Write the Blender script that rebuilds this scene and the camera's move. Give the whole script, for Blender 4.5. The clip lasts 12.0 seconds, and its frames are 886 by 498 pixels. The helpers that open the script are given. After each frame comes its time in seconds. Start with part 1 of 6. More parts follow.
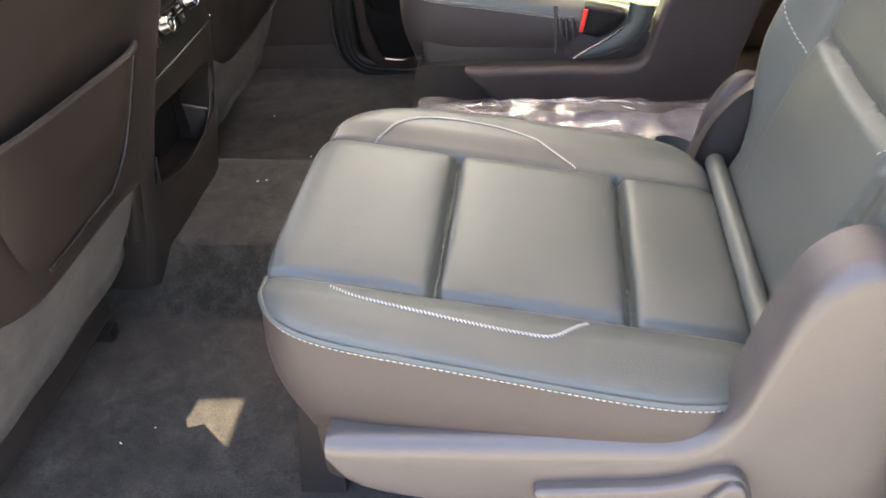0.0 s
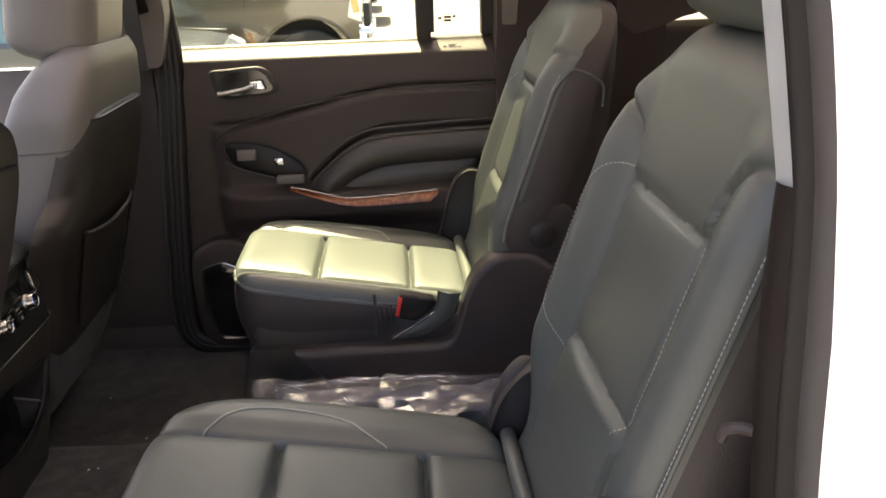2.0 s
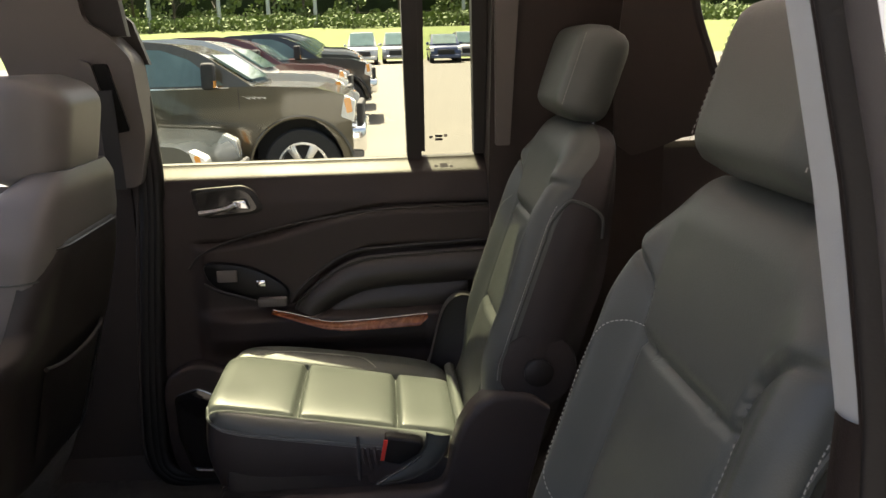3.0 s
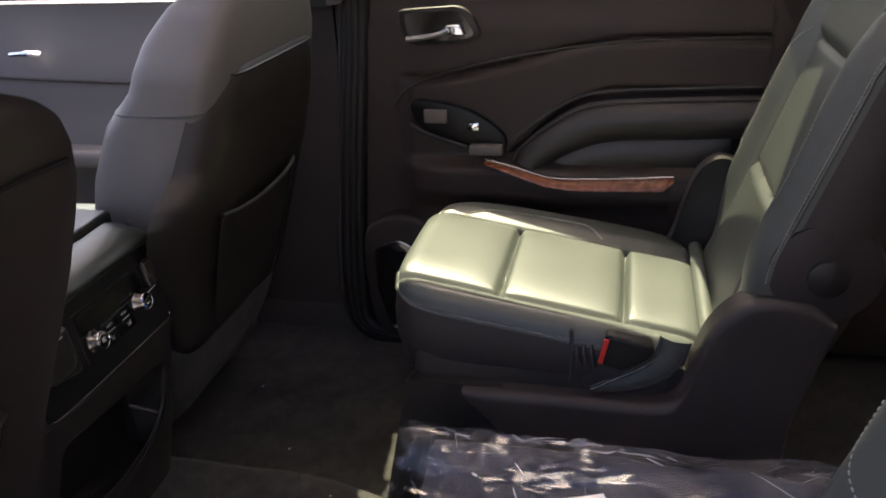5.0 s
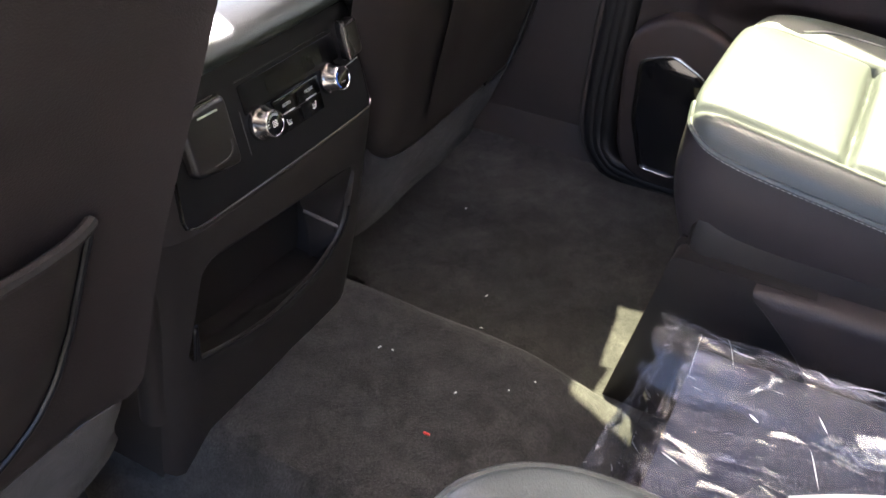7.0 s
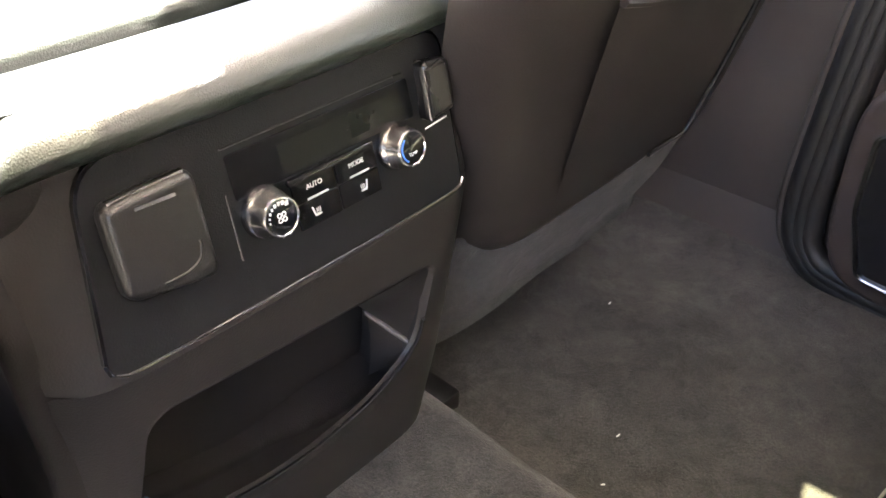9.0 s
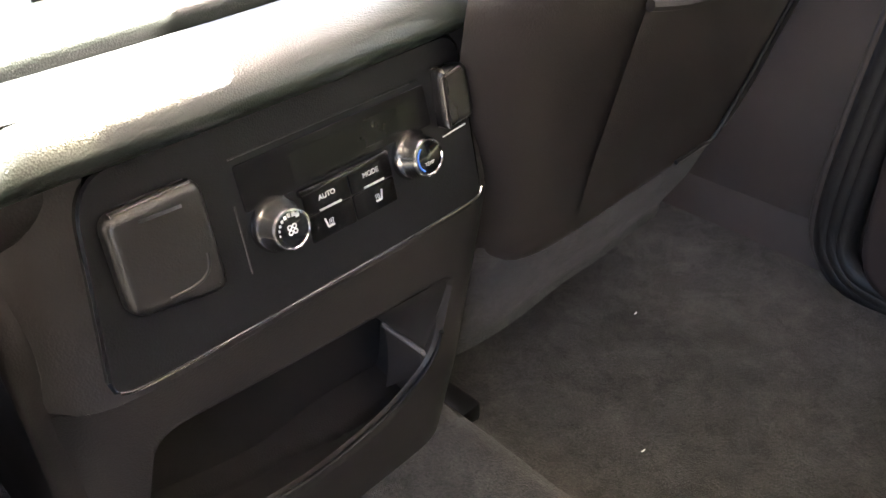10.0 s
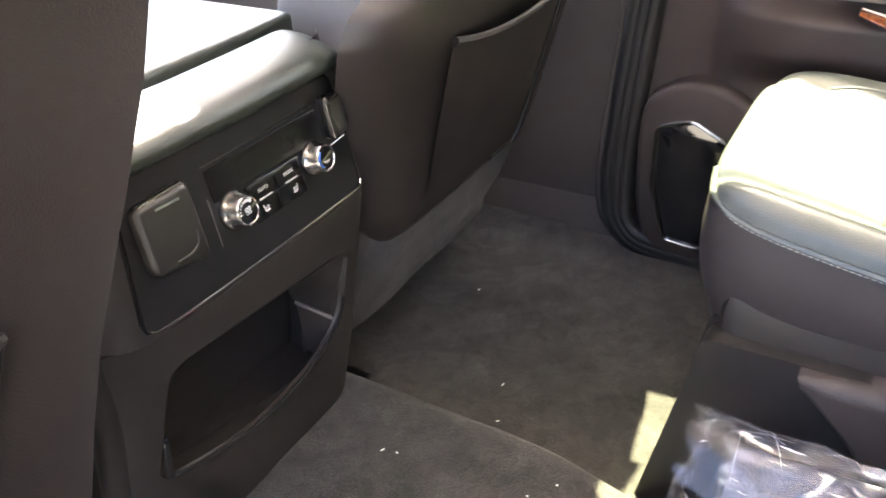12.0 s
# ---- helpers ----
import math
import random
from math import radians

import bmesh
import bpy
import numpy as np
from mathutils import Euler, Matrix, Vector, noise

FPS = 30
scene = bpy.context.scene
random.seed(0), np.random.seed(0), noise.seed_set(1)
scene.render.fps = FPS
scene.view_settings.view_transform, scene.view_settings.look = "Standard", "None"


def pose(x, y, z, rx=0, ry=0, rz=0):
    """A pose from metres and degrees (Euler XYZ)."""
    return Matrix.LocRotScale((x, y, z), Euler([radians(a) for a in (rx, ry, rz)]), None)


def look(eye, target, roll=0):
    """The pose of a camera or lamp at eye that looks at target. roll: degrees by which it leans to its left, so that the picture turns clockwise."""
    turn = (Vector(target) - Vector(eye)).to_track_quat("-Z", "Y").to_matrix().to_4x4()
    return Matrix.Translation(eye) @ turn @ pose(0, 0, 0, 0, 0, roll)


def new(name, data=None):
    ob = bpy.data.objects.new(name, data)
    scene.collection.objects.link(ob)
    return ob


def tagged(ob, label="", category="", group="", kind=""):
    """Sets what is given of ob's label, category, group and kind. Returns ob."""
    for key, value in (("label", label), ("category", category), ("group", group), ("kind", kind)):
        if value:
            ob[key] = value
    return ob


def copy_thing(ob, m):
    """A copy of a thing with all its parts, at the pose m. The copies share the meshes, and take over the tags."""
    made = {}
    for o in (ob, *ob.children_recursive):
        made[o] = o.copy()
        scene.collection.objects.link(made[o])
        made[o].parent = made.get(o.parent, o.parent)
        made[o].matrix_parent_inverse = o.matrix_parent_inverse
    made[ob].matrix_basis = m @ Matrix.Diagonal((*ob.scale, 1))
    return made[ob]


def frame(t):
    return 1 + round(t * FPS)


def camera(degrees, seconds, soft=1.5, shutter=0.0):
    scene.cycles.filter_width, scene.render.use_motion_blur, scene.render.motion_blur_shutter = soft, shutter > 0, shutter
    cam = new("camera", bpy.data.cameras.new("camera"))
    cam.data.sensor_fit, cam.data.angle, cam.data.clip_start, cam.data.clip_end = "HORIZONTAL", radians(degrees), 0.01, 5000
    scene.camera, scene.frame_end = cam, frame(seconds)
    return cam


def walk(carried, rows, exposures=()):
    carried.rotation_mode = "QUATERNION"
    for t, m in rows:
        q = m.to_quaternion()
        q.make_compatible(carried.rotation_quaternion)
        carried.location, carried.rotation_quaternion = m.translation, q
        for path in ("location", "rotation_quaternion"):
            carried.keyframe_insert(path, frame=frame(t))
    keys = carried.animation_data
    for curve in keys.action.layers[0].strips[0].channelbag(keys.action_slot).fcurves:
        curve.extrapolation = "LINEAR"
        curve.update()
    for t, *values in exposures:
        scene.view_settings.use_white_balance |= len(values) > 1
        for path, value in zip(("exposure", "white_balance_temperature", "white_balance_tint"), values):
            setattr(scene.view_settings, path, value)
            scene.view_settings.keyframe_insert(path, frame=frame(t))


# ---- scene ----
cam = camera(56.6, 12.0, shutter=0.2)
PATH = [
    (0, (0.297, -1.17, 0.926), (0.029, 0.418, -0.261), -5.5),
    (0.5, (0.325, -1.264, 0.934), (0.171, 0.368, -0.212), -4.9),
    (1, (0.345, -1.3, 0.966), (0.288, 0.432, -0.032), -4.4),
    (1.5, (0.353, -1.296, 1.003), (0.372, 0.509, 0.143), -3.5),
    (2, (0.359, -1.271, 1.034), (0.457, 0.608, 0.357), -2.1),
    (2.5, (0.367, -1.215, 1.063), (0.499, 0.71, 0.538), -1.1),
    (2.7, (0.374, -1.19, 1.081), (0.509, 0.751, 0.616), -1.4),
    (4.3, (0.34, -0.948, 1.06), (0.325, 0.968, 0.487), -0.6),
    (4.5, (0.357, -0.907, 1.049), (0.22, 0.98, 0.4), -1.6),
    (5, (0.363, -0.824, 1.013), (-0.059, 0.952, 0.194), -2.7),
    (5.5, (0.344, -0.778, 0.965), (-0.263, 0.841, -0.041), -2.7),
    (6, (0.256, -0.733, 0.926), (-0.436, 0.74, -0.236), -1.4),
    (6.5, (0.194, -0.644, 0.889), (-0.443, 0.798, -0.342), -0.3),
    (7, (0.167, -0.529, 0.848), (-0.597, 0.875, -0.354), 0.9),
    (7.2, (0.154, -0.48, 0.838), (-0.635, 0.915, -0.359), 1.1),
    (8.8, (0.06, -0.268, 0.753), (-1.011, 0.944, -0.425), 0.2),
    (9, (0.055, -0.255, 0.751), (-1.051, 0.939, -0.411), -0.3),
    (9.5, (0.049, -0.244, 0.747), (-1.094, 0.921, -0.41), -1.3),
    (10, (0.047, -0.238, 0.745), (-1.109, 0.916, -0.409), -1.3),
    (10.5, (0.05, -0.24, 0.749), (-1.117, 0.919, -0.388), -1.7),
    (11, (0.07, -0.273, 0.76), (-1.082, 0.931, -0.345), -2.4),
    (11.5, (0.107, -0.372, 0.771), (-0.957, 0.92, -0.324), -3.8),
    (12, (0.154, -0.45, 0.81), (-0.718, 1.012, -0.24), -2.5),
]
walk(cam, [(t, look(eye, target, roll)) for t, eye, target, roll in PATH], exposures=[(0,5.1,7000,17),(0.5,5.4,6900,16),(1.0,5.0,7100,19),(1.8,3.95,7100,20),(2.7,2.95,6900,18),(4.3,2.5,6500,20),(5.0,3.1,6400,24),(5.5,4.0,6200,23),(7.2,4.75,6200,20),(8.8,6.1,6700,16),(9.4,5.6,6700,16),(10.5,5.55,6700,16),(12,5.65,6600,16)])

# ---- light ----
SUN = Vector((-0.130, 0.50, 1.0)).normalized()
world = bpy.data.worlds.new("sky")
scene.world = world
world.use_nodes = True
wn = world.node_tree.nodes
wl = world.node_tree.links
sky = wn.new("ShaderNodeTexSky")
sky.sky_type = "NISHITA"
sky.sun_disc = False
sky.sun_elevation = math.asin(SUN.z)
sky.sun_rotation = math.atan2(SUN.x, SUN.y)
sky.dust_density = 5.0
sky.ozone_density = 0.3
wn["Background"].inputs["Strength"].default_value = 0.065
wl.new(sky.outputs[0], wn["Background"].inputs["Color"])
sun = new("sun", bpy.data.lights.new("sun", "SUN"))
sun.data.energy = 5.0
sun.data.angle = radians(0.5)
sun.data.color = (1.0, 0.95, 0.86)
sun.matrix_world = look(SUN * 30, (0, 0, 0))

from mathutils.geometry import tessellate_polygon

# ---- materials ----


def mat(name, color, rough=0.5, metal=0.0, grain=0.0, grain_size=400.0, vary=0.12, vary_size=9.0, color2=None, coat=0.0, spec=0.5, rough_vary=0.08):
    """A principled surface with broad colour wear, fine grain relief and uneven gloss."""
    m = bpy.data.materials.new(name)
    m.use_nodes = True
    nd, ln = m.node_tree.nodes, m.node_tree.links
    b = nd["Principled BSDF"]
    b.inputs["Metallic"].default_value = metal
    b.inputs["Coat Weight"].default_value = coat
    b.inputs["Coat Roughness"].default_value = 0.06
    b.inputs["Specular IOR Level"].default_value = spec
    tc = nd.new("ShaderNodeTexCoord")
    n1 = nd.new("ShaderNodeTexNoise")
    n1.inputs["Scale"].default_value = vary_size
    n1.inputs["Detail"].default_value = 5
    ln.new(tc.outputs["Object"], n1.inputs["Vector"])
    mix = nd.new("ShaderNodeMix")
    mix.data_type = "RGBA"
    c2 = color2 or tuple(min(1, c * (1 + 2 * vary)) for c in color)
    mix.inputs["A"].default_value = (*[c * (1 - vary) for c in color], 1)
    mix.inputs["B"].default_value = (*c2, 1)
    ln.new(n1.outputs["Fac"], mix.inputs["Factor"])
    ln.new(mix.outputs["Result"], b.inputs["Base Color"])
    mr = nd.new("ShaderNodeMapRange")
    mr.inputs["To Min"].default_value = max(0.02, rough - rough_vary)
    mr.inputs["To Max"].default_value = min(1, rough + rough_vary)
    ln.new(n1.outputs["Fac"], mr.inputs["Value"])
    ln.new(mr.outputs["Result"], b.inputs["Roughness"])
    if grain:
        n2 = nd.new("ShaderNodeTexVoronoi")
        n2.inputs["Scale"].default_value = grain_size
        ln.new(tc.outputs["Object"], n2.inputs["Vector"])
        bp = nd.new("ShaderNodeBump")
        bp.inputs["Strength"].default_value = grain
        bp.inputs["Distance"].default_value = 0.0006
        ln.new(n2.outputs["Distance"], bp.inputs["Height"])
        ln.new(bp.outputs["Normal"], b.inputs["Normal"])
    return m


def glass(name, tint, gloss=1.0):
    m = bpy.data.materials.new(name)
    m.use_nodes = True
    nd, ln = m.node_tree.nodes, m.node_tree.links
    nd.remove(nd["Principled BSDF"])
    tr = nd.new("ShaderNodeBsdfTransparent")
    tr.inputs["Color"].default_value = (*tint, 1)
    gl = nd.new("ShaderNodeBsdfGlossy")
    gl.inputs["Roughness"].default_value = 0.02
    fr = nd.new("ShaderNodeLayerWeight")
    fr.inputs["Blend"].default_value = 0.12
    mr = nd.new("ShaderNodeMapRange")
    mr.inputs["To Min"].default_value = 0.04 * gloss * gloss
    mr.inputs["To Max"].default_value = 0.55 * gloss
    ln.new(fr.outputs["Facing"], mr.inputs["Value"])
    mx = nd.new("ShaderNodeMixShader")
    ln.new(mr.outputs[0], mx.inputs[0])
    ln.new(tr.outputs[0], mx.inputs[1])
    ln.new(gl.outputs[0], mx.inputs[2])
    ln.new(mx.outputs[0], nd["Material Output"].inputs["Surface"])
    return m


def carpet_mat(name, color, color2):
    m = mat(name, color, 0.95, 0, 0, 1, 0.2, 14, color2, spec=0.15, rough_vary=0.03)
    nd, ln = m.node_tree.nodes, m.node_tree.links
    b = nd["Principled BSDF"]
    tc = nd.new("ShaderNodeTexCoord")
    n = nd.new("ShaderNodeTexNoise")
    n.inputs["Scale"].default_value = 780
    n.inputs["Detail"].default_value = 3
    ln.new(tc.outputs["Object"], n.inputs["Vector"])
    bp = nd.new("ShaderNodeBump")
    bp.inputs["Strength"].default_value = 0.9
    bp.inputs["Distance"].default_value = 0.002
    ln.new(n.outputs["Fac"], bp.inputs["Height"])
    ln.new(bp.outputs["Normal"], b.inputs["Normal"])
    b.inputs["Sheen Weight"].default_value = 0.10
    # flecks of lighter and darker yarn
    n3 = nd.new("ShaderNodeTexNoise")
    n3.inputs["Scale"].default_value = 420
    n3.inputs["Detail"].default_value = 4
    ln.new(tc.outputs["Object"], n3.inputs["Vector"])
    fl = nd.new("ShaderNodeMapRange")
    fl.inputs["From Min"].default_value, fl.inputs["From Max"].default_value = 0.3, 0.7
    fl.inputs["To Min"].default_value, fl.inputs["To Max"].default_value = 0.42, 1.58
    ln.new(n3.outputs["Fac"], fl.inputs["Value"])
    # patches of pile brushed one way or the other
    n4 = nd.new("ShaderNodeTexNoise")
    n4.inputs["Scale"].default_value = 34
    n4.inputs["Detail"].default_value = 6
    n4.inputs["Distortion"].default_value = 0.8
    ln.new(tc.outputs["Object"], n4.inputs["Vector"])
    pl = nd.new("ShaderNodeMapRange")
    pl.inputs["From Min"].default_value, pl.inputs["From Max"].default_value = 0.32, 0.68
    pl.inputs["To Min"].default_value, pl.inputs["To Max"].default_value = 0.62, 1.38
    ln.new(n4.outputs["Fac"], pl.inputs["Value"])
    mu = nd.new("ShaderNodeMath")
    mu.operation = "MULTIPLY"
    ln.new(fl.outputs["Result"], mu.inputs[0])
    ln.new(pl.outputs["Result"], mu.inputs[1])
    sc = nd.new("ShaderNodeVectorMath")
    sc.operation = "SCALE"
    src = b.inputs["Base Color"].links[0].from_socket
    ln.new(src, sc.inputs[0])
    ln.new(mu.outputs["Value"], sc.inputs["Scale"])
    ln.new(sc.outputs["Vector"], b.inputs["Base Color"])
    return m


LEATHER = mat("black_leather", (0.054, 0.060, 0.055), 0.40, 0, 0.28, 620, 0.15, 7, spec=0.42)
# lighter copy of the black leather, the front cabin's light in its colour
LIT_FRONT_LEATHER = mat("lit_front_leather", (0.106, 0.100, 0.095), 0.44, 0, 0.28, 620, 0.12, 7, spec=0.5)
PAD = mat("console_leather", (0.0165, 0.0205, 0.0170), 0.33, 0, 0.32, 850, 0.1, 8, spec=0.52)
PLASTIC = mat("dark_plastic", (0.0166, 0.0143, 0.0133), 0.46, 0, 0.2, 700, 0.15, 10, spec=0.36)
SHELL_PLASTIC = mat("seat_shell_plastic", (0.0175, 0.0140, 0.0127), 0.44, 0, 0.2, 700, 0.15, 10, spec=0.42)
VINYL = mat("dark_vinyl", (0.030, 0.025, 0.024), 0.50, 0, 0.35, 640, 0.15, 9, spec=0.32)
PILLAR_LOW = mat("pillar_cover_plastic", (0.031, 0.0250, 0.0220), 0.58, 0, 0.3, 640, 0.12, 9, spec=0.22)
ARM_LEATHER = mat("armrest_leather", (0.026, 0.0225, 0.0215), 0.40, 0, 0.3, 640, 0.12, 8, spec=0.45)
DOOR_TRIM = mat("door_trim", (0.028, 0.0205, 0.0185), 0.52, 0, 0.35, 640, 0.15, 9, spec=0.32)
PLASTIC_BROWN = mat("cocoa_plastic", (0.046, 0.042, 0.0415), 0.34, 0, 0.35, 700, 0.15, 10)
TRIM_GREY = mat("grey_trim", (0.10, 0.088, 0.082), 0.6, 0, 0.25, 600, 0.08, 6)
JAMB_GREY = mat("jamb_grey", (0.115, 0.105, 0.10), 0.5, 0, 0.2, 600, 0.08, 6)
TRIM_PALE = mat("pale_trim", (0.46, 0.48, 0.48), 0.5, 0, 0.2, 600, 0.05, 6)
DISPLAY = mat("display_cover", (0.005, 0.005, 0.0055), 0.20, 0, 0, 1, 0.1, 20, spec=0.25)
LABEL_INK = mat("label_ink", (0.42, 0.42, 0.41), 0.6, 0, 0, 1, 0.03, 60)
GLOSS = mat("piano_black", (0.008, 0.008, 0.009), 0.10, 0, 0, 1, 0.1, 20, coat=0.4)
FLAP = mat("satin_flap", (0.0125, 0.0115, 0.0110), 0.30, 0, 0.2, 900, 0.12, 14)
SATIN = mat("satin_black", (0.0078, 0.0078, 0.0083), 0.34, 0, 0.2, 900, 0.1, 12, spec=0.22)
CHROME = mat("chrome", (0.78, 0.78, 0.80), 0.13, 1.0, 0, 1, 0.04, 30)
DARK_CHROME = mat("smoked_chrome", (0.30, 0.29, 0.29), 0.22, 1.0, 0, 1, 0.06, 30)
THREAD = mat("pale_thread", (0.31, 0.31, 0.29), 0.8, 0, 0.3, 900, 0.15, 60)
RUBBER = mat("rubber_seal", (0.020, 0.0175, 0.017), 0.6, 0, 0.2, 500, 0.15, 14)
SEAL_BLACK = mat("door_seal_black", (0.0085, 0.0075, 0.0072), 0.5, 0, 0.2, 500, 0.15, 14, spec=0.3)
CARPET = carpet_mat("carpet_charcoal", (0.0076, 0.0072, 0.0067), (0.0450, 0.0424, 0.0388))
CARPET_FOOT = carpet_mat("carpet_seat_foot", (0.015, 0.0140, 0.0130), (0.044, 0.041, 0.038))
HEADLINER = mat("headliner", (0.36, 0.34, 0.32), 0.9, 0, 0.4, 900, 0.06, 10)
BELT = mat("belt_webbing", (0.03, 0.03, 0.03), 0.8, 0, 0.5, 900, 0.1, 20)
RED = mat("red_plastic", (0.55, 0.03, 0.02), 0.4, 0, 0, 1, 0.08, 30)
WHITE_INK = mat("white_ink", (0.75, 0.75, 0.75), 0.6, 0, 0, 1, 0.03, 60)
BLUE_INK = mat("blue_ink", (0.03, 0.14, 0.5), 0.5, 0, 0, 1, 0.03, 60)
PAPER = mat("white_paper", (0.80, 0.80, 0.78), 0.8, 0, 0.2, 300, 0.03, 12)
MAT_BLUE = mat("dark_floor_mat", (0.013, 0.016, 0.032), 0.8, 0, 0.8, 300, 0.2, 20)
WHITE_PAINT = mat("white_car_paint", (0.80, 0.80, 0.79), 0.3, 0, 0, 1, 0.02, 3, coat=0.8)
GLASS = glass("clear_glass", (0.93, 0.97, 0.92))
FILM = glass("plastic_film", (0.95, 0.96, 0.99), 1.45)
fn_nodes, fn_links = FILM.node_tree.nodes, FILM.node_tree.links
haze = fn_nodes.new("ShaderNodeBsdfDiffuse")
haze.inputs["Color"].default_value = (0.72, 0.74, 0.80, 1)
add_mix = fn_nodes.new("ShaderNodeMixShader")
add_mix.inputs[0].default_value = 0.05
last = fn_nodes["Material Output"].inputs["Surface"].links[0].from_socket
fn_links.new(last, add_mix.inputs[1])
fn_links.new(haze.outputs[0], add_mix.inputs[2])
fn_links.new(add_mix.outputs[0], fn_nodes["Material Output"].inputs["Surface"])
for node in fn_nodes:
    if node.type == "BSDF_GLOSSY":
        node.inputs["Roughness"].default_value = 0.05
        node.inputs["Color"].default_value = (0.97, 0.97, 0.98, 1)
    if node.type == "MAP_RANGE":
        node.inputs["To Min"].default_value = 0.024
        node.inputs["To Max"].default_value = 0.34
# pale streaks painted for reflections on the film, and for scuffs and layers
fcoord = fn_nodes.new("ShaderNodeTexCoord")
streaks = []
for turn, size, lo, hi in ((4, (3.5, 75, 40), 0.60, 0.72), (-16, (5, 90, 40), 0.63, 0.72), (30, (8, 100, 40), 0.65, 0.73), (78, (14, 120, 40), 0.67, 0.74)):
    fmap = fn_nodes.new("ShaderNodeMapping")
    fmap.inputs["Rotation"].default_value = (0, 0, radians(turn))
    fmap.inputs["Scale"].default_value = size
    fnoise = fn_nodes.new("ShaderNodeTexNoise")
    fnoise.inputs["Scale"].default_value = 1.0
    fnoise.inputs["Detail"].default_value = 4
    fnoise.inputs["Distortion"].default_value = 0.6
    framp = fn_nodes.new("ShaderNodeMapRange")
    framp.name = "streak"
    framp.inputs["From Min"].default_value, framp.inputs["From Max"].default_value = lo, hi
    framp.inputs["To Min"].default_value, framp.inputs["To Max"].default_value = 0.004, 0.20
    fn_links.new(fcoord.outputs["Object"], fmap.inputs["Vector"])
    fn_links.new(fmap.outputs["Vector"], fnoise.inputs["Vector"])
    fn_links.new(fnoise.outputs["Fac"], framp.inputs["Value"])
    streaks.append(framp.outputs["Result"])
both = streaks[0]
for other in streaks[1:]:
    fmax = fn_nodes.new("ShaderNodeMath")
    fmax.operation = "MAXIMUM"
    fn_links.new(both, fmax.inputs[0])
    fn_links.new(other, fmax.inputs[1])
    both = fmax.outputs[0]
fn_links.new(both, add_mix.inputs[0])
# gathered film, several layers deep: paler and duller
FILM_LAYERS = FILM.copy()
FILM_LAYERS.name = "gathered_film"
for node in FILM_LAYERS.node_tree.nodes:
    if node.name.startswith("streak"):
        node.inputs["To Min"].default_value, node.inputs["To Max"].default_value = 0.018, 0.32
GLINT = mat("film_glint_white", (0.62, 0.64, 0.70), 0.18, 0, 0, 1, 0.15, 60)
LOT = mat("concrete_lot", (0.116, 0.110, 0.091), 0.9, 0, 0.5, 60, 0.12, 0.35, spec=0.2)


def wood_mat():
    m = mat("burl_wood", (0.22, 0.055, 0.018), 0.22, 0, 0, 1, 0.3, 40, (0.40, 0.13, 0.04), coat=0.9)
    nd, ln = m.node_tree.nodes, m.node_tree.links
    w = nd.new("ShaderNodeTexNoise")
    w.inputs["Scale"].default_value = 26
    w.inputs["Distortion"].default_value = 2.5
    w.inputs["Detail"].default_value = 6
    tc = nd.new("ShaderNodeTexCoord")
    ln.new(tc.outputs["Object"], w.inputs["Vector"])
    r = nd.new("ShaderNodeValToRGB")
    r.color_ramp.elements[0].position, r.color_ramp.elements[0].color = 0.3, (0.20, 0.050, 0.015, 1)
    r.color_ramp.elements[1].position, r.color_ramp.elements[1].color = 0.7, (0.45, 0.135, 0.042, 1)
    ln.new(w.outputs["Fac"], r.inputs[0])
    ln.new(r.outputs[0], nd["Principled BSDF"].inputs["Base Color"])
    return m


WOOD = wood_mat()

# ---- mesh helpers ----


def mesh_of(bm, name, smooth=True, angle=40):
    bmesh.ops.recalc_face_normals(bm, faces=bm.faces)
    me = bpy.data.meshes.new(name)
    for f in bm.faces:
        f.smooth = smooth
    for e in bm.edges:
        if len(e.link_faces) == 2 and e.calc_face_angle(0) > radians(angle):
            e.smooth = False
    bm.to_mesh(me)
    bm.free()
    return me


def part(name, bm, material, parent=None, label="", angle=40):
    me = mesh_of(bm, name, True, angle)
    me.materials.append(material)
    ob = new(name, me)
    if parent:
        ob.parent = parent
    return tagged(ob, label=label)


def thing(name, label, category, group="", at=(0, 0, 0)):
    ob = new(name)
    ob.empty_display_size = 0.05
    ob.location = at
    return tagged(ob, label, category, group)


def structure(name, bm, material, label, category="wall", angle=40):
    return tagged(part(name, bm, material, None, label, angle), category=category, kind="structure")


def surf(fn, nu, nv, wrap_u=False, cap=False):
    """A sheet of nu by nv quads, fn(i/nu, j/nv) giving each corner; wrap_u closes it round u; cap closes both ends."""
    bm = bmesh.new()
    rows = []
    for j in range(nv + 1):
        rows.append([bm.verts.new(fn(i / nu, j / nv)) for i in range(nu if wrap_u else nu + 1)])
    w = len(rows[0])
    for j in range(nv):
        for i in range(nu):
            k = (i + 1) % w
            bm.faces.new((rows[j][i], rows[j][k], rows[j + 1][k], rows[j + 1][i]))
    if cap and wrap_u:
        bm.faces.new(rows[0])
        bm.faces.new(rows[-1][::-1])
    return bm


def rbox(x0, x1, y0, y1, z0, z1, r=0.004, seg=2):
    bm = bmesh.new()
    bmesh.ops.create_cube(bm, size=1)
    for v in bm.verts:
        v.co = Vector(((x0 + x1) / 2 + v.co.x * (x1 - x0), (y0 + y1) / 2 + v.co.y * (y1 - y0), (z0 + z1) / 2 + v.co.z * (z1 - z0)))
    if r:
        bmesh.ops.bevel(bm, geom=list(bm.edges), offset=r, segments=seg, profile=0.5, affect="EDGES")
    return bm


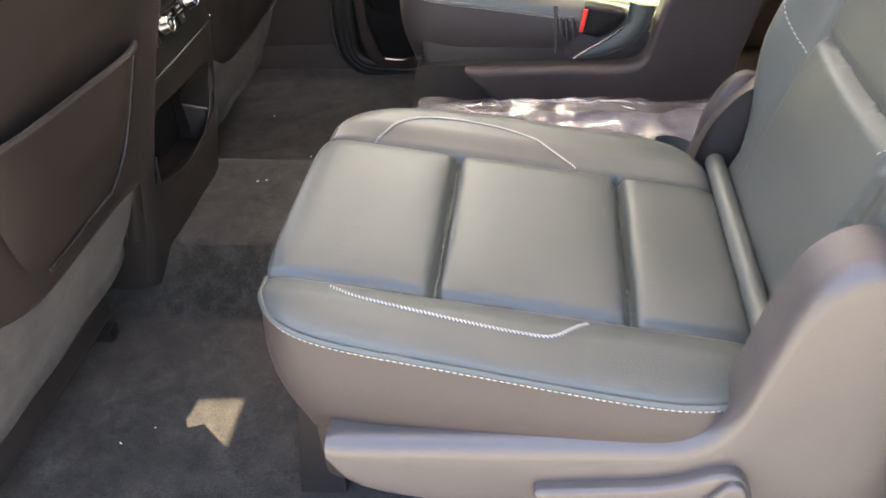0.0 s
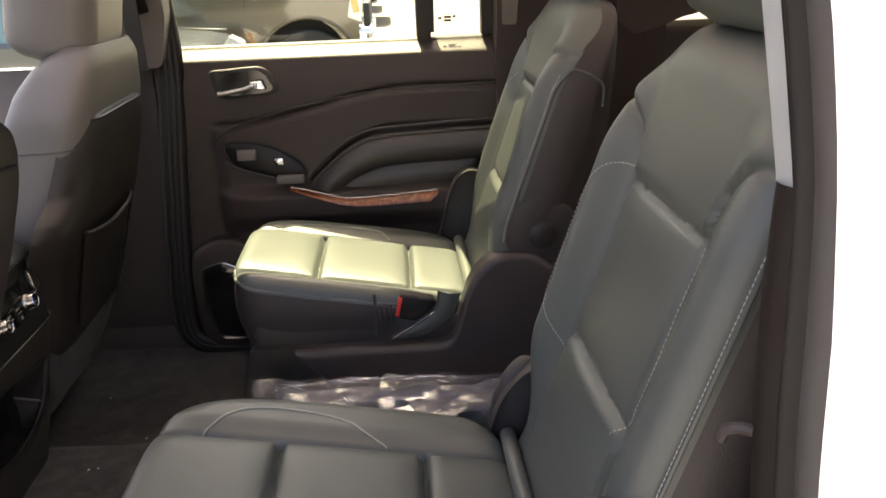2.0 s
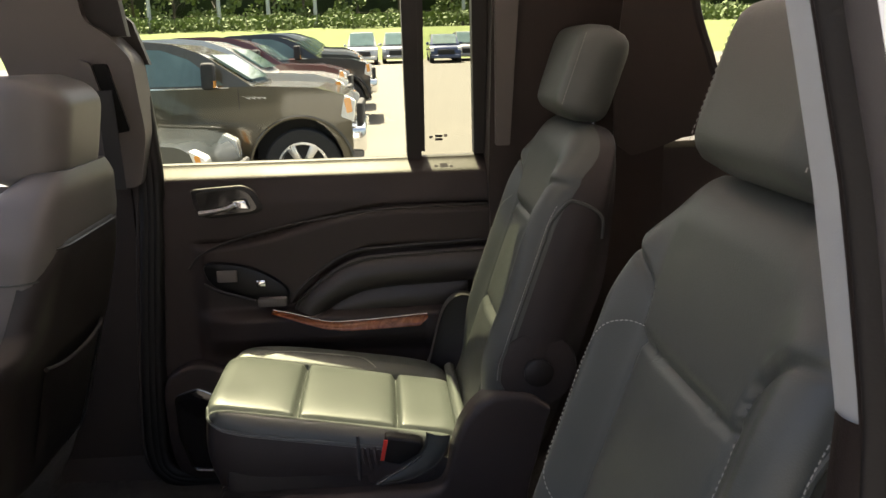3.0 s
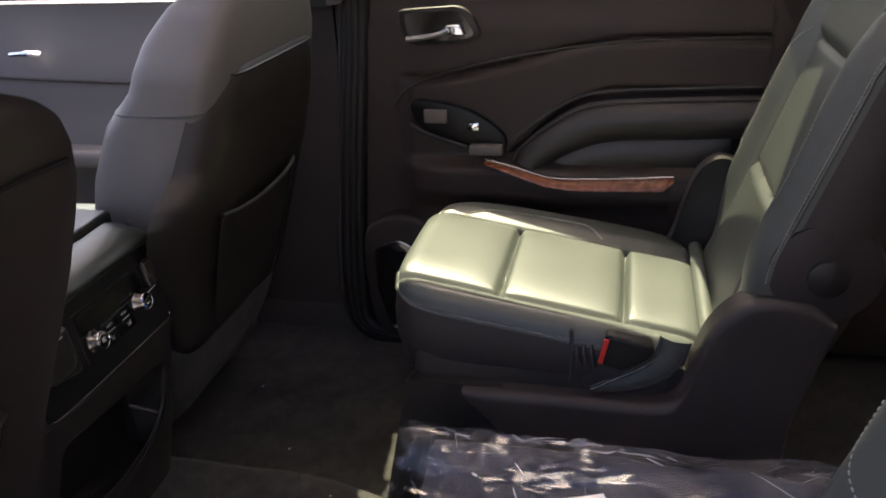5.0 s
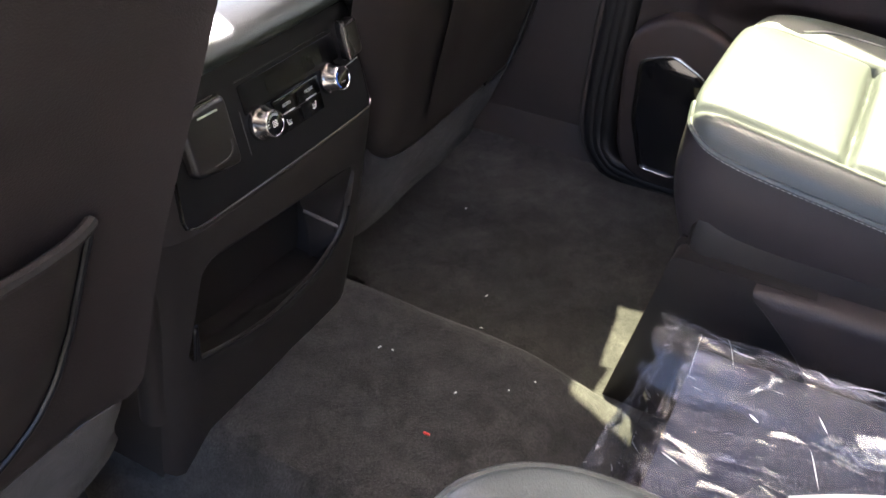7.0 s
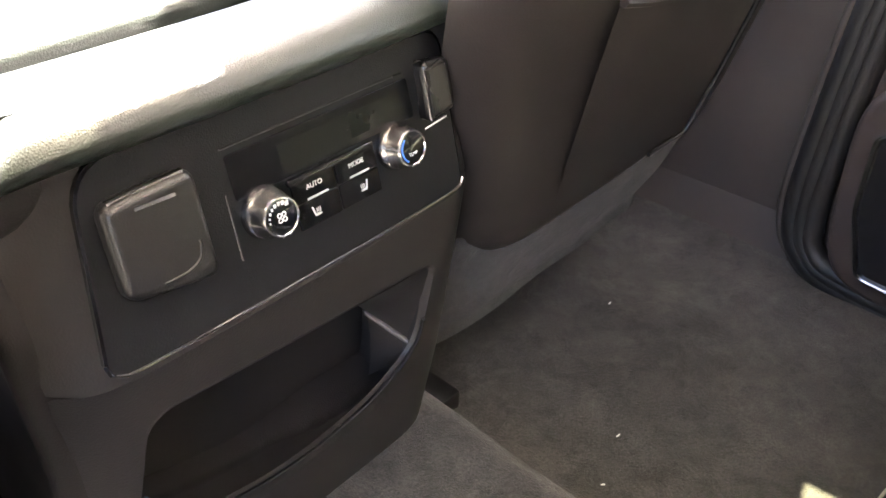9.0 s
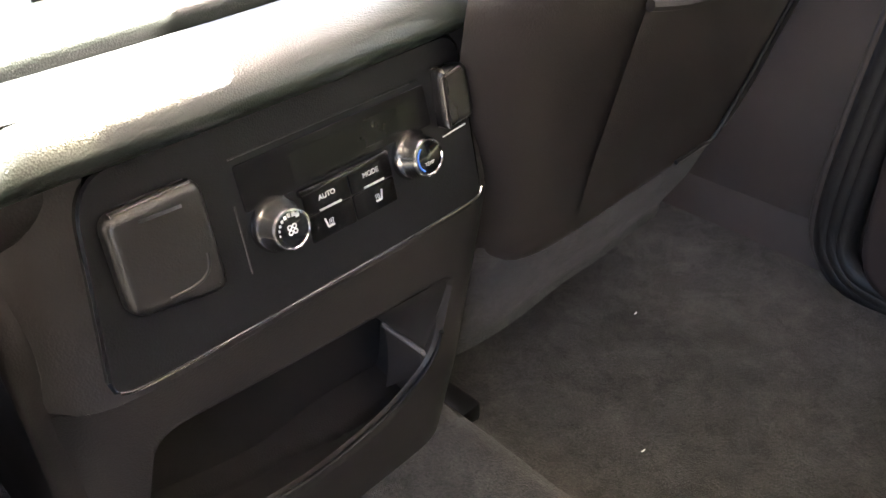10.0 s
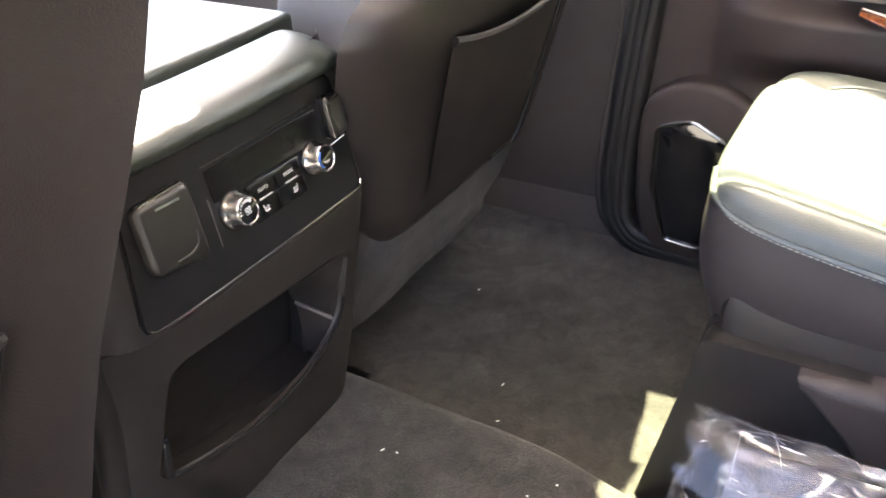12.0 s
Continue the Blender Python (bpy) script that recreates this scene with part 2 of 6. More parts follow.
def plate(pts, to3, d0, d1, r=0.0, seg=2):
    """A flat outline made thick: pts in 2D, to3(a, b, depth) to the world, from depth d0 to d1, rim rounded by r."""
    bm = bmesh.new()
    pts = [p for i, p in enumerate(pts) if (Vector(p) - Vector(pts[i - 1])).length > 2e-5]
    n = len(pts)
    area = sum(pts[i][0] * pts[(i + 1) % n][1] - pts[(i + 1) % n][0] * pts[i][1] for i in range(n))
    turn = 1 if area > 0 else -1
    inward = []
    for i in range(n):
        p, a, b = (Vector((*pts[(i + k) % n], 0)) for k in (0, -1, 1))
        e1, e2 = (p - a), (b - p)
        e1 = e1.normalized() if e1.length > 1e-9 else e2.normalized()
        e2 = e2.normalized() if e2.length > 1e-9 else e1
        m = Vector((-(e1 + e2).y, (e1 + e2).x, 0)) * turn
        m = m.normalized() if m.length > 1e-6 else Vector((-e1.y, e1.x, 0)) * turn
        k = 1 / max(0.5, m.dot(Vector((-e1.y, e1.x, 0)) * turn))
        inward.append((m.x * k, m.y * k))
    sgn = 1 if d1 > d0 else -1
    rings = [(0.0, d0), (0.0, d1)] if not r else [(0.0, d0)] + [(r * (1 - math.cos(t)), d1 - sgn * r * (1 - math.sin(t))) for t in [math.pi / 2 * k / seg for k in range(seg + 1)]]
    loops = [[bm.verts.new(to3(p[0] + q[0] * o, p[1] + q[1] * o, d)) for p, q in zip(pts, inward)] for o, d in rings]
    for loop in (loops[0], loops[-1]):
        for tri in tessellate_polygon([[Vector((*p, 0)) for p in pts]]):
            try:
                bm.faces.new([loop[i] for i in tri])
            except ValueError:
                pass
    for lo, hi in zip(loops, loops[1:]):
        for i in range(n):
            k = (i + 1) % n
            bm.faces.new((lo[i], lo[k], hi[k], hi[i]))
    return bm


def shield_form(top, low, to3, base, depth, R, n=70):
    """A moulded cover between a top and a low edge, its top rim rolled by R and its low rim by R / 2."""
    def along(path):
        p = [Vector((*q, 0)) for q in smooth2(path, 8, False)]
        L = sum((b - a).length for a, b in zip(p, p[1:]))
        r = [q for q, d in resample(p, L / n)][:n]
        return r + [p[-1]]
    A, B = along(top), along(low)

    def fn(u, w):
        k = min(int(round(u * n)), len(A) - 1, len(B) - 1)
        a, b = A[k], B[k]
        L = (a - b).length
        r1, r2 = min(R, L * 0.45), min(R * 0.5, L * 0.3)
        i = int(round(w * 20))
        if i == 0:
            s, d = 0.0, base
        elif i <= 9:
            t = math.pi / 2 * (i - 1) / 8
            s, d = r1 * (1 - math.cos(t)), depth - r1 * (1 - math.sin(t))
        elif i <= 12:
            s, d = r1 + (L - r1 - r2) * (i - 9) / 4, depth
        elif i <= 19:
            t = math.pi / 2 * (19 - i) / 6
            s, d = L - r2 * (1 - math.cos(t)), depth - r2 * (1 - math.sin(t))
        else:
            s, d = L, base
        p = a + (b - a) * (s / L if L > 1e-6 else 0)
        return to3(p.x, p.y, d)
    return surf(fn, n, 20)


def tube(pts, r, n=10, taper=None, cap=True):
    """A round rod along pts."""
    pts = [Vector(p) for p in pts]
    bm = bmesh.new()
    rings = []
    side = None
    for i, p in enumerate(pts):
        d = (pts[min(i + 1, len(pts) - 1)] - pts[max(i - 1, 0)]).normalized()
        if side is None:
            side = d.orthogonal().normalized()
        side = (side - d * side.dot(d)).normalized()
        up = d.cross(side)
        rr = r if taper is None else taper[i]
        rings.append([bm.verts.new(p + rr * (math.cos(a) * side + math.sin(a) * up)) for a in [2 * math.pi * k / n for k in range(n)]])
    for a, b in zip(rings, rings[1:]):
        for k in range(n):
            bm.faces.new((a[k], a[(k + 1) % n], b[(k + 1) % n], b[k]))
    if cap:
        bm.faces.new(rings[0][::-1])
        bm.faces.new(rings[-1])
    return bm


def smooth_path(pts, steps=8):
    """A Catmull-Rom curve through pts."""
    p = [Vector(q) for q in pts]
    p = [2 * p[0] - p[1]] + p + [2 * p[-1] - p[-2]]
    out = []
    for i in range(1, len(p) - 2):
        for k in range(steps):
            t = k / steps
            out.append(0.5 * (2 * p[i] + (p[i + 1] - p[i - 1]) * t + (2 * p[i - 1] - 5 * p[i] + 4 * p[i + 1] - p[i + 2]) * t * t + (3 * p[i] - p[i - 1] - 3 * p[i + 1] + p[i + 2]) * t**3))
    out.append(p[-2])
    return out


def smooth2(pts, steps=6, closed=True):
    n = len(pts)
    out = []
    for i in range(n if closed else n - 1):
        q = [Vector((*pts[(i + k) % n], 0)) if closed else Vector((*pts[max(0, min(n - 1, i + k))], 0)) for k in (-1, 0, 1, 2)]
        for k in range(steps):
            t = k / steps
            v = 0.5 * (2 * q[1] + (q[2] - q[0]) * t + (2 * q[0] - 5 * q[1] + 4 * q[2] - q[3]) * t * t + (3 * q[1] - q[0] - 3 * q[2] + q[3]) * t**3)
            out.append((v.x, v.y))
    if not closed:
        out.append(pts[-1])
    return out


def rounded(pts, r, seg=4):
    """A polygon with its corners rounded by r (or by one radius a corner)."""
    out = []
    n = len(pts)
    for i in range(n):
        rr = r[i] if isinstance(r, (list, tuple)) else r
        p, a, b = (Vector(pts[(i + k) % n]) for k in (0, -1, 1))
        da, db = (a - p), (b - p)
        rr = min(rr, da.length * 0.49, db.length * 0.49)
        if rr <= 0:
            out.append(tuple(p))
            continue
        s, e = p + da.normalized() * rr, p + db.normalized() * rr
        for k in range(seg + 1):
            t = k / seg
            out.append(tuple((1 - t) ** 2 * s + 2 * t * (1 - t) * p + t * t * e))
    return out


def resample(path, step):
    path = [Vector(p) for p in path]
    out, carry = [], 0.0
    for a, b in zip(path, path[1:]):
        d = (b - a).length
        s = carry
        while s < d:
            out.append((a + (b - a) * (s / d), (b - a).normalized()))
            s += step
        carry = s - d
    return out


def stitches(path, normal, length=0.0055, gap=0.0025, w=0.0016, offset=0.0, slant=0.0):
    """A row of thread stitches along path, lying on a surface whose normal is given (or a function of the place)."""
    bm = bmesh.new()
    for p, d in resample(path, length + gap):
        n = Vector(normal(p) if callable(normal) else normal).normalized()
        s = d.cross(n).normalized()
        d2 = (d + s * slant).normalized()
        s2 = d2.cross(n)
        c = p + s * offset
        pr = ((-0.5, 0), (-0.3, 1), (0.3, 1), (0.5, 0))
        a = [bm.verts.new(c + d2 * (k * length) + n * (h * w * 0.6) - s2 * w * 0.5) for k, h in pr]
        b = [bm.verts.new(c + d2 * (k * length) + n * (h * w * 0.6) + s2 * w * 0.5) for k, h in pr]
        for i in range(3):
            bm.faces.new((a[i], a[i + 1], b[i + 1], b[i]))
        bm.faces.new(a[::-1])
        bm.faces.new(b)
    return bm


def lerp_table(table, x):
    for (a, u), (b, v) in zip(table, table[1:]):
        if x <= b:
            t = max(0.0, min(1.0, (x - a) / (b - a)))
            return u + (v - u) * t
    return table[-1][1]


def bump1(d, w):
    return math.exp(-((d / w) ** 2))


def sstep(a, b, x):
    t = max(0.0, min(1.0, (x - a) / (b - a)))
    return t * t * (3 - 2 * t)


def squircle(a, b, n):
    m = max(abs(a), abs(b))
    if m < 1e-9:
        return 0.0, 0.0
    k = m / (abs(a) ** n + abs(b) ** n) ** (1 / n)
    return a * k, b * k


def dome(a, b, e0, n):
    """How far, 0 to 1, the rounded rim has dropped at a, b of a squircle."""
    e = max(abs(a), abs(b))
    t = max(0.0, (e - e0) / (1 - e0))
    return 1 - math.sqrt(max(0.0, 1 - t * t))


def pillow(cx, cy, cz, hx, hy, hz, n=4, e0=0.35, nx=28, ny=28, turn=None):
    """A soft closed cushion: squircle plan, domed both sides."""
    bm = bmesh.new()
    m = Matrix.Translation((cx, cy, cz)) @ (turn or Matrix.Identity(4))
    top, bot = {}, {}
    for i in range(nx + 1):
        for j in range(ny + 1):
            a, b = 2 * i / nx - 1, 2 * j / ny - 1
            u, v = squircle(a, b, n)
            z = hz * (1 - dome(a, b, e0, n))
            edge = i in (0, nx) or j in (0, ny)
            top[i, j] = bm.verts.new(m @ Vector((u * hx, v * hy, z)))
            bot[i, j] = top[i, j] if edge else bm.verts.new(m @ Vector((u * hx, v * hy, -z)))
    for i in range(nx):
        for j in range(ny):
            bm.faces.new((top[i, j], top[i + 1, j], top[i + 1, j + 1], top[i, j + 1]))
            bm.faces.new((bot[i, j], bot[i, j + 1], bot[i + 1, j + 1], bot[i + 1, j]))
    return bm


def lathe(profile, axis_m, n=32):
    """profile: (radius, height) pairs, turned round axis_m's z."""
    bm = bmesh.new()
    rings = [[bm.verts.new(axis_m @ Vector((r * math.cos(2 * math.pi * k / n), r * math.sin(2 * math.pi * k / n), h))) for k in range(n)] for r, h in profile]
    for a, b in zip(rings, rings[1:]):
        for k in range(n):
            bm.faces.new((a[k], a[(k + 1) % n], b[(k + 1) % n], b[k]))
    bm.faces.new(rings[0][::-1])
    bm.faces.new(rings[-1])
    return bm


def lettering(text, size, m, depth=0.0002):
    """Letters as a mesh, centred on m's origin, in m's x-y plane."""
    cu = bpy.data.curves.new("letters", "FONT")
    cu.body, cu.size, cu.align_x, cu.align_y, cu.extrude = text, size, "CENTER", "CENTER", depth
    ob = bpy.data.objects.new("letters", cu)
    scene.collection.objects.link(ob)
    me = bpy.data.meshes.new_from_object(ob.evaluated_get(bpy.context.evaluated_depsgraph_get()))
    bpy.data.objects.remove(ob)
    bm = bmesh.new()
    bm.from_mesh(me)
    bm.transform(m)
    bpy.data.meshes.remove(me)
    return bm

# ---- the car's shell ----
FLOOR = 0.05
PRIVACY = glass("privacy_glass", (0.74, 0.76, 0.62))
# tinted deeper than the door pane, to hold sun off the far backrest
QUARTER_GLASS = glass("quarter_glass", (0.52, 0.535, 0.43))


def floor_z(x, y):
    """Carpet height: flat foot wells, a low tunnel hump along the middle and soft unevenness."""
    hump = 0.098 * (1 - sstep(0.138, 0.215, abs(y + 0.035 * x - 0.012))) * (1 - 0.62 * sstep(-0.10, 0.12, x))
    wave = 0.004 * noise.noise((x * 5, y * 6, 0.3)) + 0.003 * noise.noise((x * 17, y * 15, 2.3))
    return FLOOR + hump + wave + 0.02 * sstep(0.70, 0.80, abs(y))


structure("floor", surf(lambda u, v: Vector((-1.7 + 3.6 * u, -0.80 + 1.62 * v, floor_z(-1.7 + 3.6 * u, -0.80 + 1.62 * v))), 180, 110), CARPET, "charcoal loop-pile carpet with lint and crumbs", "floor")
structure("underbody", rbox(-1.7, 1.9, -0.86, 0.86, -0.25, 0.03, 0.02), PLASTIC, "dark car underbody below the carpet", "floor")

# unseen roof, gap over the front seats cut to place the sun patches
ROOF_Z = 1.36


def roof_piece(x0, x1, y0, y1):
    def f(u, v):
        x, y = x0 + (x1 - x0) * u, y0 + (y1 - y0) * v
        return Vector((x, y, ROOF_Z - 0.10 * (y / 0.68) ** 4))
    bm = surf(f, 8, 16)
    bmesh.ops.solidify(bm, geom=list(bm.faces), thickness=-0.05)
    return bm


roof = bmesh.new()
for x0, x1, y0, y1 in ((-0.325, 2.0, -0.70, 0.70), (-0.935, -0.325, -0.70, -0.30), (-0.935, -0.403, 0.348, 0.70), (-0.403, -0.325, 0.280, 0.70), (-1.05, -0.935, -0.70, 0.70)):
    me = bpy.data.meshes.new("roof_piece")
    b = roof_piece(x0, x1, y0, y1)
    b.to_mesh(me)
    b.free()
    roof.from_mesh(me)
    bpy.data.meshes.remove(me)
# pane out of view, added to dim the sun on the floor
sunroof = thing("window_4", "unseen sunroof pane, tinted to dim the floor's sun patch", "window")
tagged(sunroof, kind="structure")
DIMMING_GLASS = glass("sun_dimming_glass", (0.52, 0.50, 0.44))
part("pane", rbox(-0.405, -0.235, -0.32, 0.33, 1.352, 1.357, 0), DIMMING_GLASS, sunroof)
structure("ceiling", roof, HEADLINER, "unseen grey cloth headliner with a gap cut for the sun patches", "ceiling")


def lean(z):
    """How far the side glass leans inboard above the belt line."""
    return 0.36 * max(0.0, z - 0.83) ** 1.15


def side_post(name, pts, y, depth, material, label, s=1):
    """A pillar: outline in x-z, following the lean of the glass."""
    return structure(name, plate(pts, lambda a, b, d: Vector((a, s * (y + d - lean(b)), b)), 0.0, depth, 0.006), material, label, "pillar")


# far side: body below the belt, pillars, glass
structure("wall_far_front", rbox(-1.7, -0.42, 0.87, 0.93, -0.2, 0.79, 0.01), WHITE_PAINT, "outer skin of the car's front door", "wall")
structure("wall_far_middle", rbox(-0.42, 0.70, 0.875, 0.935, -0.2, 0.80, 0.01), WHITE_PAINT, "outer skin of the car's rear door", "wall")
structure("wall_far_rear", rbox(0.66, 2.0, 0.80, 0.90, -0.2, 0.86, 0.01), DOOR_TRIM, "dark cargo-side trim panel", "wall")
structure("wall_back", rbox(1.95, 2.0, -0.85, 0.85, -0.2, 1.36, 0.01), PLASTIC, "dark tailgate trim", "wall")
structure("wall_front", rbox(-1.75, -1.35, -0.85, 0.85, -0.2, 0.78, 0.06, 4), PLASTIC, "dark dashboard and firewall", "wall")
structure("wall_near_rear", rbox(0.80, 2.0, -0.78, -0.72, -0.2, 1.36, 0.01), DOOR_TRIM, "dark cargo-side trim panel", "wall")
structure("wall_near_front", rbox(-1.7, -0.50, -0.93, -0.82, -0.2, 0.79, 0.01), DOOR_TRIM, "dark front door inner panel", "wall")

# the far B-pillar, with the slot of the belt guide
bp = thing("pillar_far_middle", "cocoa grey plastic centre pillar trim with a belt guide slot", "pillar")
tagged(bp, kind="structure")
upper = rounded([(-0.46, 1.36), (-0.41, 1.05), (-0.44, 0.80), (-0.185, 0.80), (-0.155, 0.92), (-0.155, 1.085), (-0.20, 1.14), (-0.235, 1.16), (-0.235, 1.36)], 0.02)
part("pillar_cover", plate(upper, lambda a, b, d: Vector((a, 0.74 + d - lean(b), b)), 0.0, 0.10, 0.0), TRIM_GREY, bp)
part("guide_slot", plate(rounded([(-0.235, 1.075), (-0.205, 1.075), (-0.185, 0.93), (-0.215, 0.925)], 0.006), lambda a, b, d: Vector((a, 0.733 + d - lean(b), b)), 0.0, 0.012, 0.002), SATIN, bp, "black belt guide slot")
part("slot_rim", plate(rounded([(-0.262, 1.085), (-0.236, 1.078), (-0.216, 0.922), (-0.245, 0.905)], 0.008), lambda a, b, d: Vector((a, 0.726 + d - lean(b), b)), 0.0, 0.016, 0.004), TRIM_GREY, bp)
part("lower_cover", plate(rounded([(-0.46, 0.80), (-0.46, 0.06), (-0.235, 0.06), (-0.232, 0.30), (-0.205, 0.55), (-0.185, 0.80)], 0.015), lambda a, b, d: Vector((a, 0.775 + d, b)), 0.0, 0.08, 0.01), PILLAR_LOW, bp)
part("belt", plate([(-0.235, 1.02), (-0.20, 1.02), (-0.21, 0.80), (-0.245, 0.80)], lambda a, b, d: Vector((a, 0.715 + d - lean(b), b)), 0.0, 0.003), BELT, bp, "dark seat belt webbing")
SEAL_RUN = [(-0.185, 0.785, 1.0), (-0.176, 0.785, 0.80), (-0.197, 0.775, 0.55), (-0.217, 0.765, 0.30), (-0.221, 0.760, 0.15), (-0.203, 0.755, 0.090), (-0.140, 0.750, 0.064), (0.05, 0.748, 0.060), (0.5, 0.748, 0.060)]
for out, deep, thick, m in ((-0.0290, 0.008, 0.0055, PILLAR_LOW), (-0.0115, 0.012, 0.0165, SEAL_BLACK), (0.0015, 0.013, 0.0175, SEAL_BLACK), (0.0150, 0.013, 0.0165, SEAL_BLACK)):
    ribs = []
    for k, (x, y, z) in enumerate(SEAL_RUN):
        low = sstep(4, 7, k)
        ribs.append((x + out * (1 - low), y + deep - 0.012, z + out * low))
    part("seal", tube(smooth_path(ribs), thick, 12), m, bp, "plastic edge of the door seal" if m is PILLAR_LOW else "black rubber door seal")
part("gap_cover", rbox(-0.275, -0.223, 0.815, 0.87, 0.03, 0.86, 0.004), RUBBER, bp)
part("kick_panel", plate(rounded([(-0.60, 0.03), (-0.60, 0.140), (-0.215, 0.158), (-0.20, 0.03)], 0.012), lambda a, b, d: Vector((a, 0.752 + d + 0.25 * (b - 0.03), b)), 0.05, 0.0, 0.012, 4), PILLAR_LOW, bp)

# the far C-pillar and the dark post between the panes
side_post("pillar_far_rear", rounded([(0.605, 1.36), (0.61, 0.80), (0.62, 0.10), (1.02, 0.10), (1.02, 0.90), (0.99, 1.0), (1.0, 1.36)], 0.01), 0.745, 0.12, DOOR_TRIM, "cocoa plastic rear pillar trim")
structure("trim_belt_strip", plate(rounded([(0.603, 1.36), (0.622, 0.870), (0.655, 0.870), (0.662, 1.36)], 0.006), lambda a, b, d: Vector((a, 0.722 + d - lean(b), b)), 0.0, 0.02, 0.004), TRIM_GREY, "pale grey belt guide trim on the rear pillar", "trim")
window = thing("window_1", "tinted rear door window with a dark division post", "window")
tagged(window, kind="structure")


def pane(name, x0, x1, z0, z1, y, parent, material):
    bm = surf(lambda u, v: Vector((x0 + (x1 - x0) * u, y - lean(z0 + (z1 - z0) * v), z0 + (z1 - z0) * v)), 1, 8)
    bmesh.ops.solidify(bm, geom=list(bm.faces), thickness=0.004)
    return part(name, bm, material, parent)


pane("pane", -0.20, 0.44, 0.79, 1.33, 0.862, window, PRIVACY)
pane("quarter_pane", 0.455, 0.62, 0.79, 1.33, 0.862, window, QUARTER_GLASS)
# extra outward depth is unseen, added to shade the far backrest
part("division_post", plate([(0.424, 0.82), (0.458, 0.82), (0.456, 1.36), (0.415, 1.36)], lambda a, b, d: Vector((a, 0.835 + d - lean(b), b)), 0.0, 0.10, 0.004), RUBBER, window)
part("post_seal", plate([(0.455, 0.85), (0.466, 0.85), (0.464, 1.36), (0.450, 1.36)], lambda a, b, d: Vector((a, 0.828 + d - lean(b), b)), 0.0, 0.03, 0.003), RUBBER, window)
part("quarter_bar", plate([(0.585, 0.84), (0.62, 0.84), (0.61, 1.36), (0.566, 1.36)], lambda a, b, d: Vector((a, 0.83 + d - lean(b), b)), 0.0, 0.05, 0.004), RUBBER, window)
part("front_bar", plate([(-0.21, 0.80), (-0.17, 0.80), (-0.17, 1.1), (-0.25, 1.36), (-0.30, 1.36)], lambda a, b, d: Vector((a, 0.84 + d - lean(b), b)), 0.0, 0.05, 0.004), RUBBER, window)
# black frame corner; the header run beyond is unseen, added to cut the sun
part("upper_frame", plate([(-0.25, 1.13), (-0.160, 1.13), (-0.163, 1.20), (-0.13, 1.235), (0.10, 1.25), (0.62, 1.25), (0.62, 1.36), (-0.25, 1.36)], lambda a, b, d: Vector((a, 0.765 + d - lean(b), b)), 0.0, 0.03, 0.003), RUBBER, window, "black upper door frame")
# unseen plate added behind the pillar to trim the floor's sun patch
part("sun_block_corner", plate([(-0.24, 1.07), (-0.145, 1.07), (-0.165, 1.16), (-0.24, 1.23)], lambda a, b, d: Vector((a, 0.838 + d - lean(b), b)), 0.0, 0.02), RUBBER, window)
for k, (x0, x1, z) in enumerate(((0.478, 0.486, 0.882), (0.492, 0.510, 0.884), (0.492, 0.510, 0.876), (0.514, 0.521, 0.885))):
    part("etched_mark", plate([(x0, z - 0.003), (x1, z - 0.003), (x1, z + 0.003), (x0, z + 0.003)], lambda a, b, d: Vector((a, 0.850 + d - lean(b), b)), 0.0, 0.001), TRIM_GREY, window)
rear_window = thing("window_2", "cargo-side window with a dark rounded seal", "window")
tagged(rear_window, kind="structure")
pane("pane", 1.0, 1.9, 0.84, 1.33, 0.80, rear_window, PRIVACY)
part("seal", tube(smooth_path([(1.00, 0.56, 1.36), (1.041, 0.645, 1.18), (1.095, 0.685, 1.06), (1.122, 0.700, 1.006), (1.163, 0.715, 0.957), (1.3, 0.735, 0.925), (1.9, 0.74, 0.905)]), 0.016, 8), RUBBER, rear_window)
CARGO = mat("cargo_trim", (0.050, 0.040, 0.036), 0.55, 0, 0.3, 640, 0.12, 8, spec=0.32)
part("surround", plate(smooth2([(0.90, 1.36), (0.99, 1.36), (1.031, 1.18), (1.085, 1.06), (1.112, 1.006), (1.153, 0.957), (1.30, 0.92), (1.9, 0.90), (1.9, 0.872), (1.3, 0.900), (1.13, 0.888), (1.06, 0.872), (0.90, 0.868)], 3), lambda a, b, d: Vector((a, 0.735 + d - lean(b), b)), 0.0, 0.05, 0.006), CARGO, rear_window, "brown-grey quarter trim panel")
front_window = thing("window_3", "clear front door window", "window")
tagged(front_window, kind="structure")
pane("pane", -1.35, -0.42, 0.78, 1.33, 0.87, front_window, GLASS)

# near side: B-pillar ahead of the doorway, C-pillar behind it, sill
side_post("pillar_near_middle", rounded([(-0.58, 1.36), (-0.55, 0.10), (-0.42, 0.10), (-0.40, 0.6), (-0.46, 1.36)], 0.01), 0.80, 0.10, DOOR_TRIM, "cocoa plastic centre pillar trim beside the doorway", -1)
structure("sill_near", rbox(-0.60, 0.9, -0.93, -0.79, -0.2, 0.045, 0.02, 3), PLASTIC, "dark scuffed door sill trim", "trim")

# ---- near C-pillar and the car's white flank ----
cp = thing("pillar_near_rear", "brown-grey rear pillar trim with rubber door seal and coat hook", "pillar")
tagged(cp, kind="structure")


JAMB_IN = [(0.0, 0.600), (0.33, 0.605), (0.487, 0.622), (0.60, 0.624), (0.73, 0.616), (0.80, 0.615), (0.88, 0.617), (1.01, 0.593), (1.075, 0.578), (1.40, 0.500)]
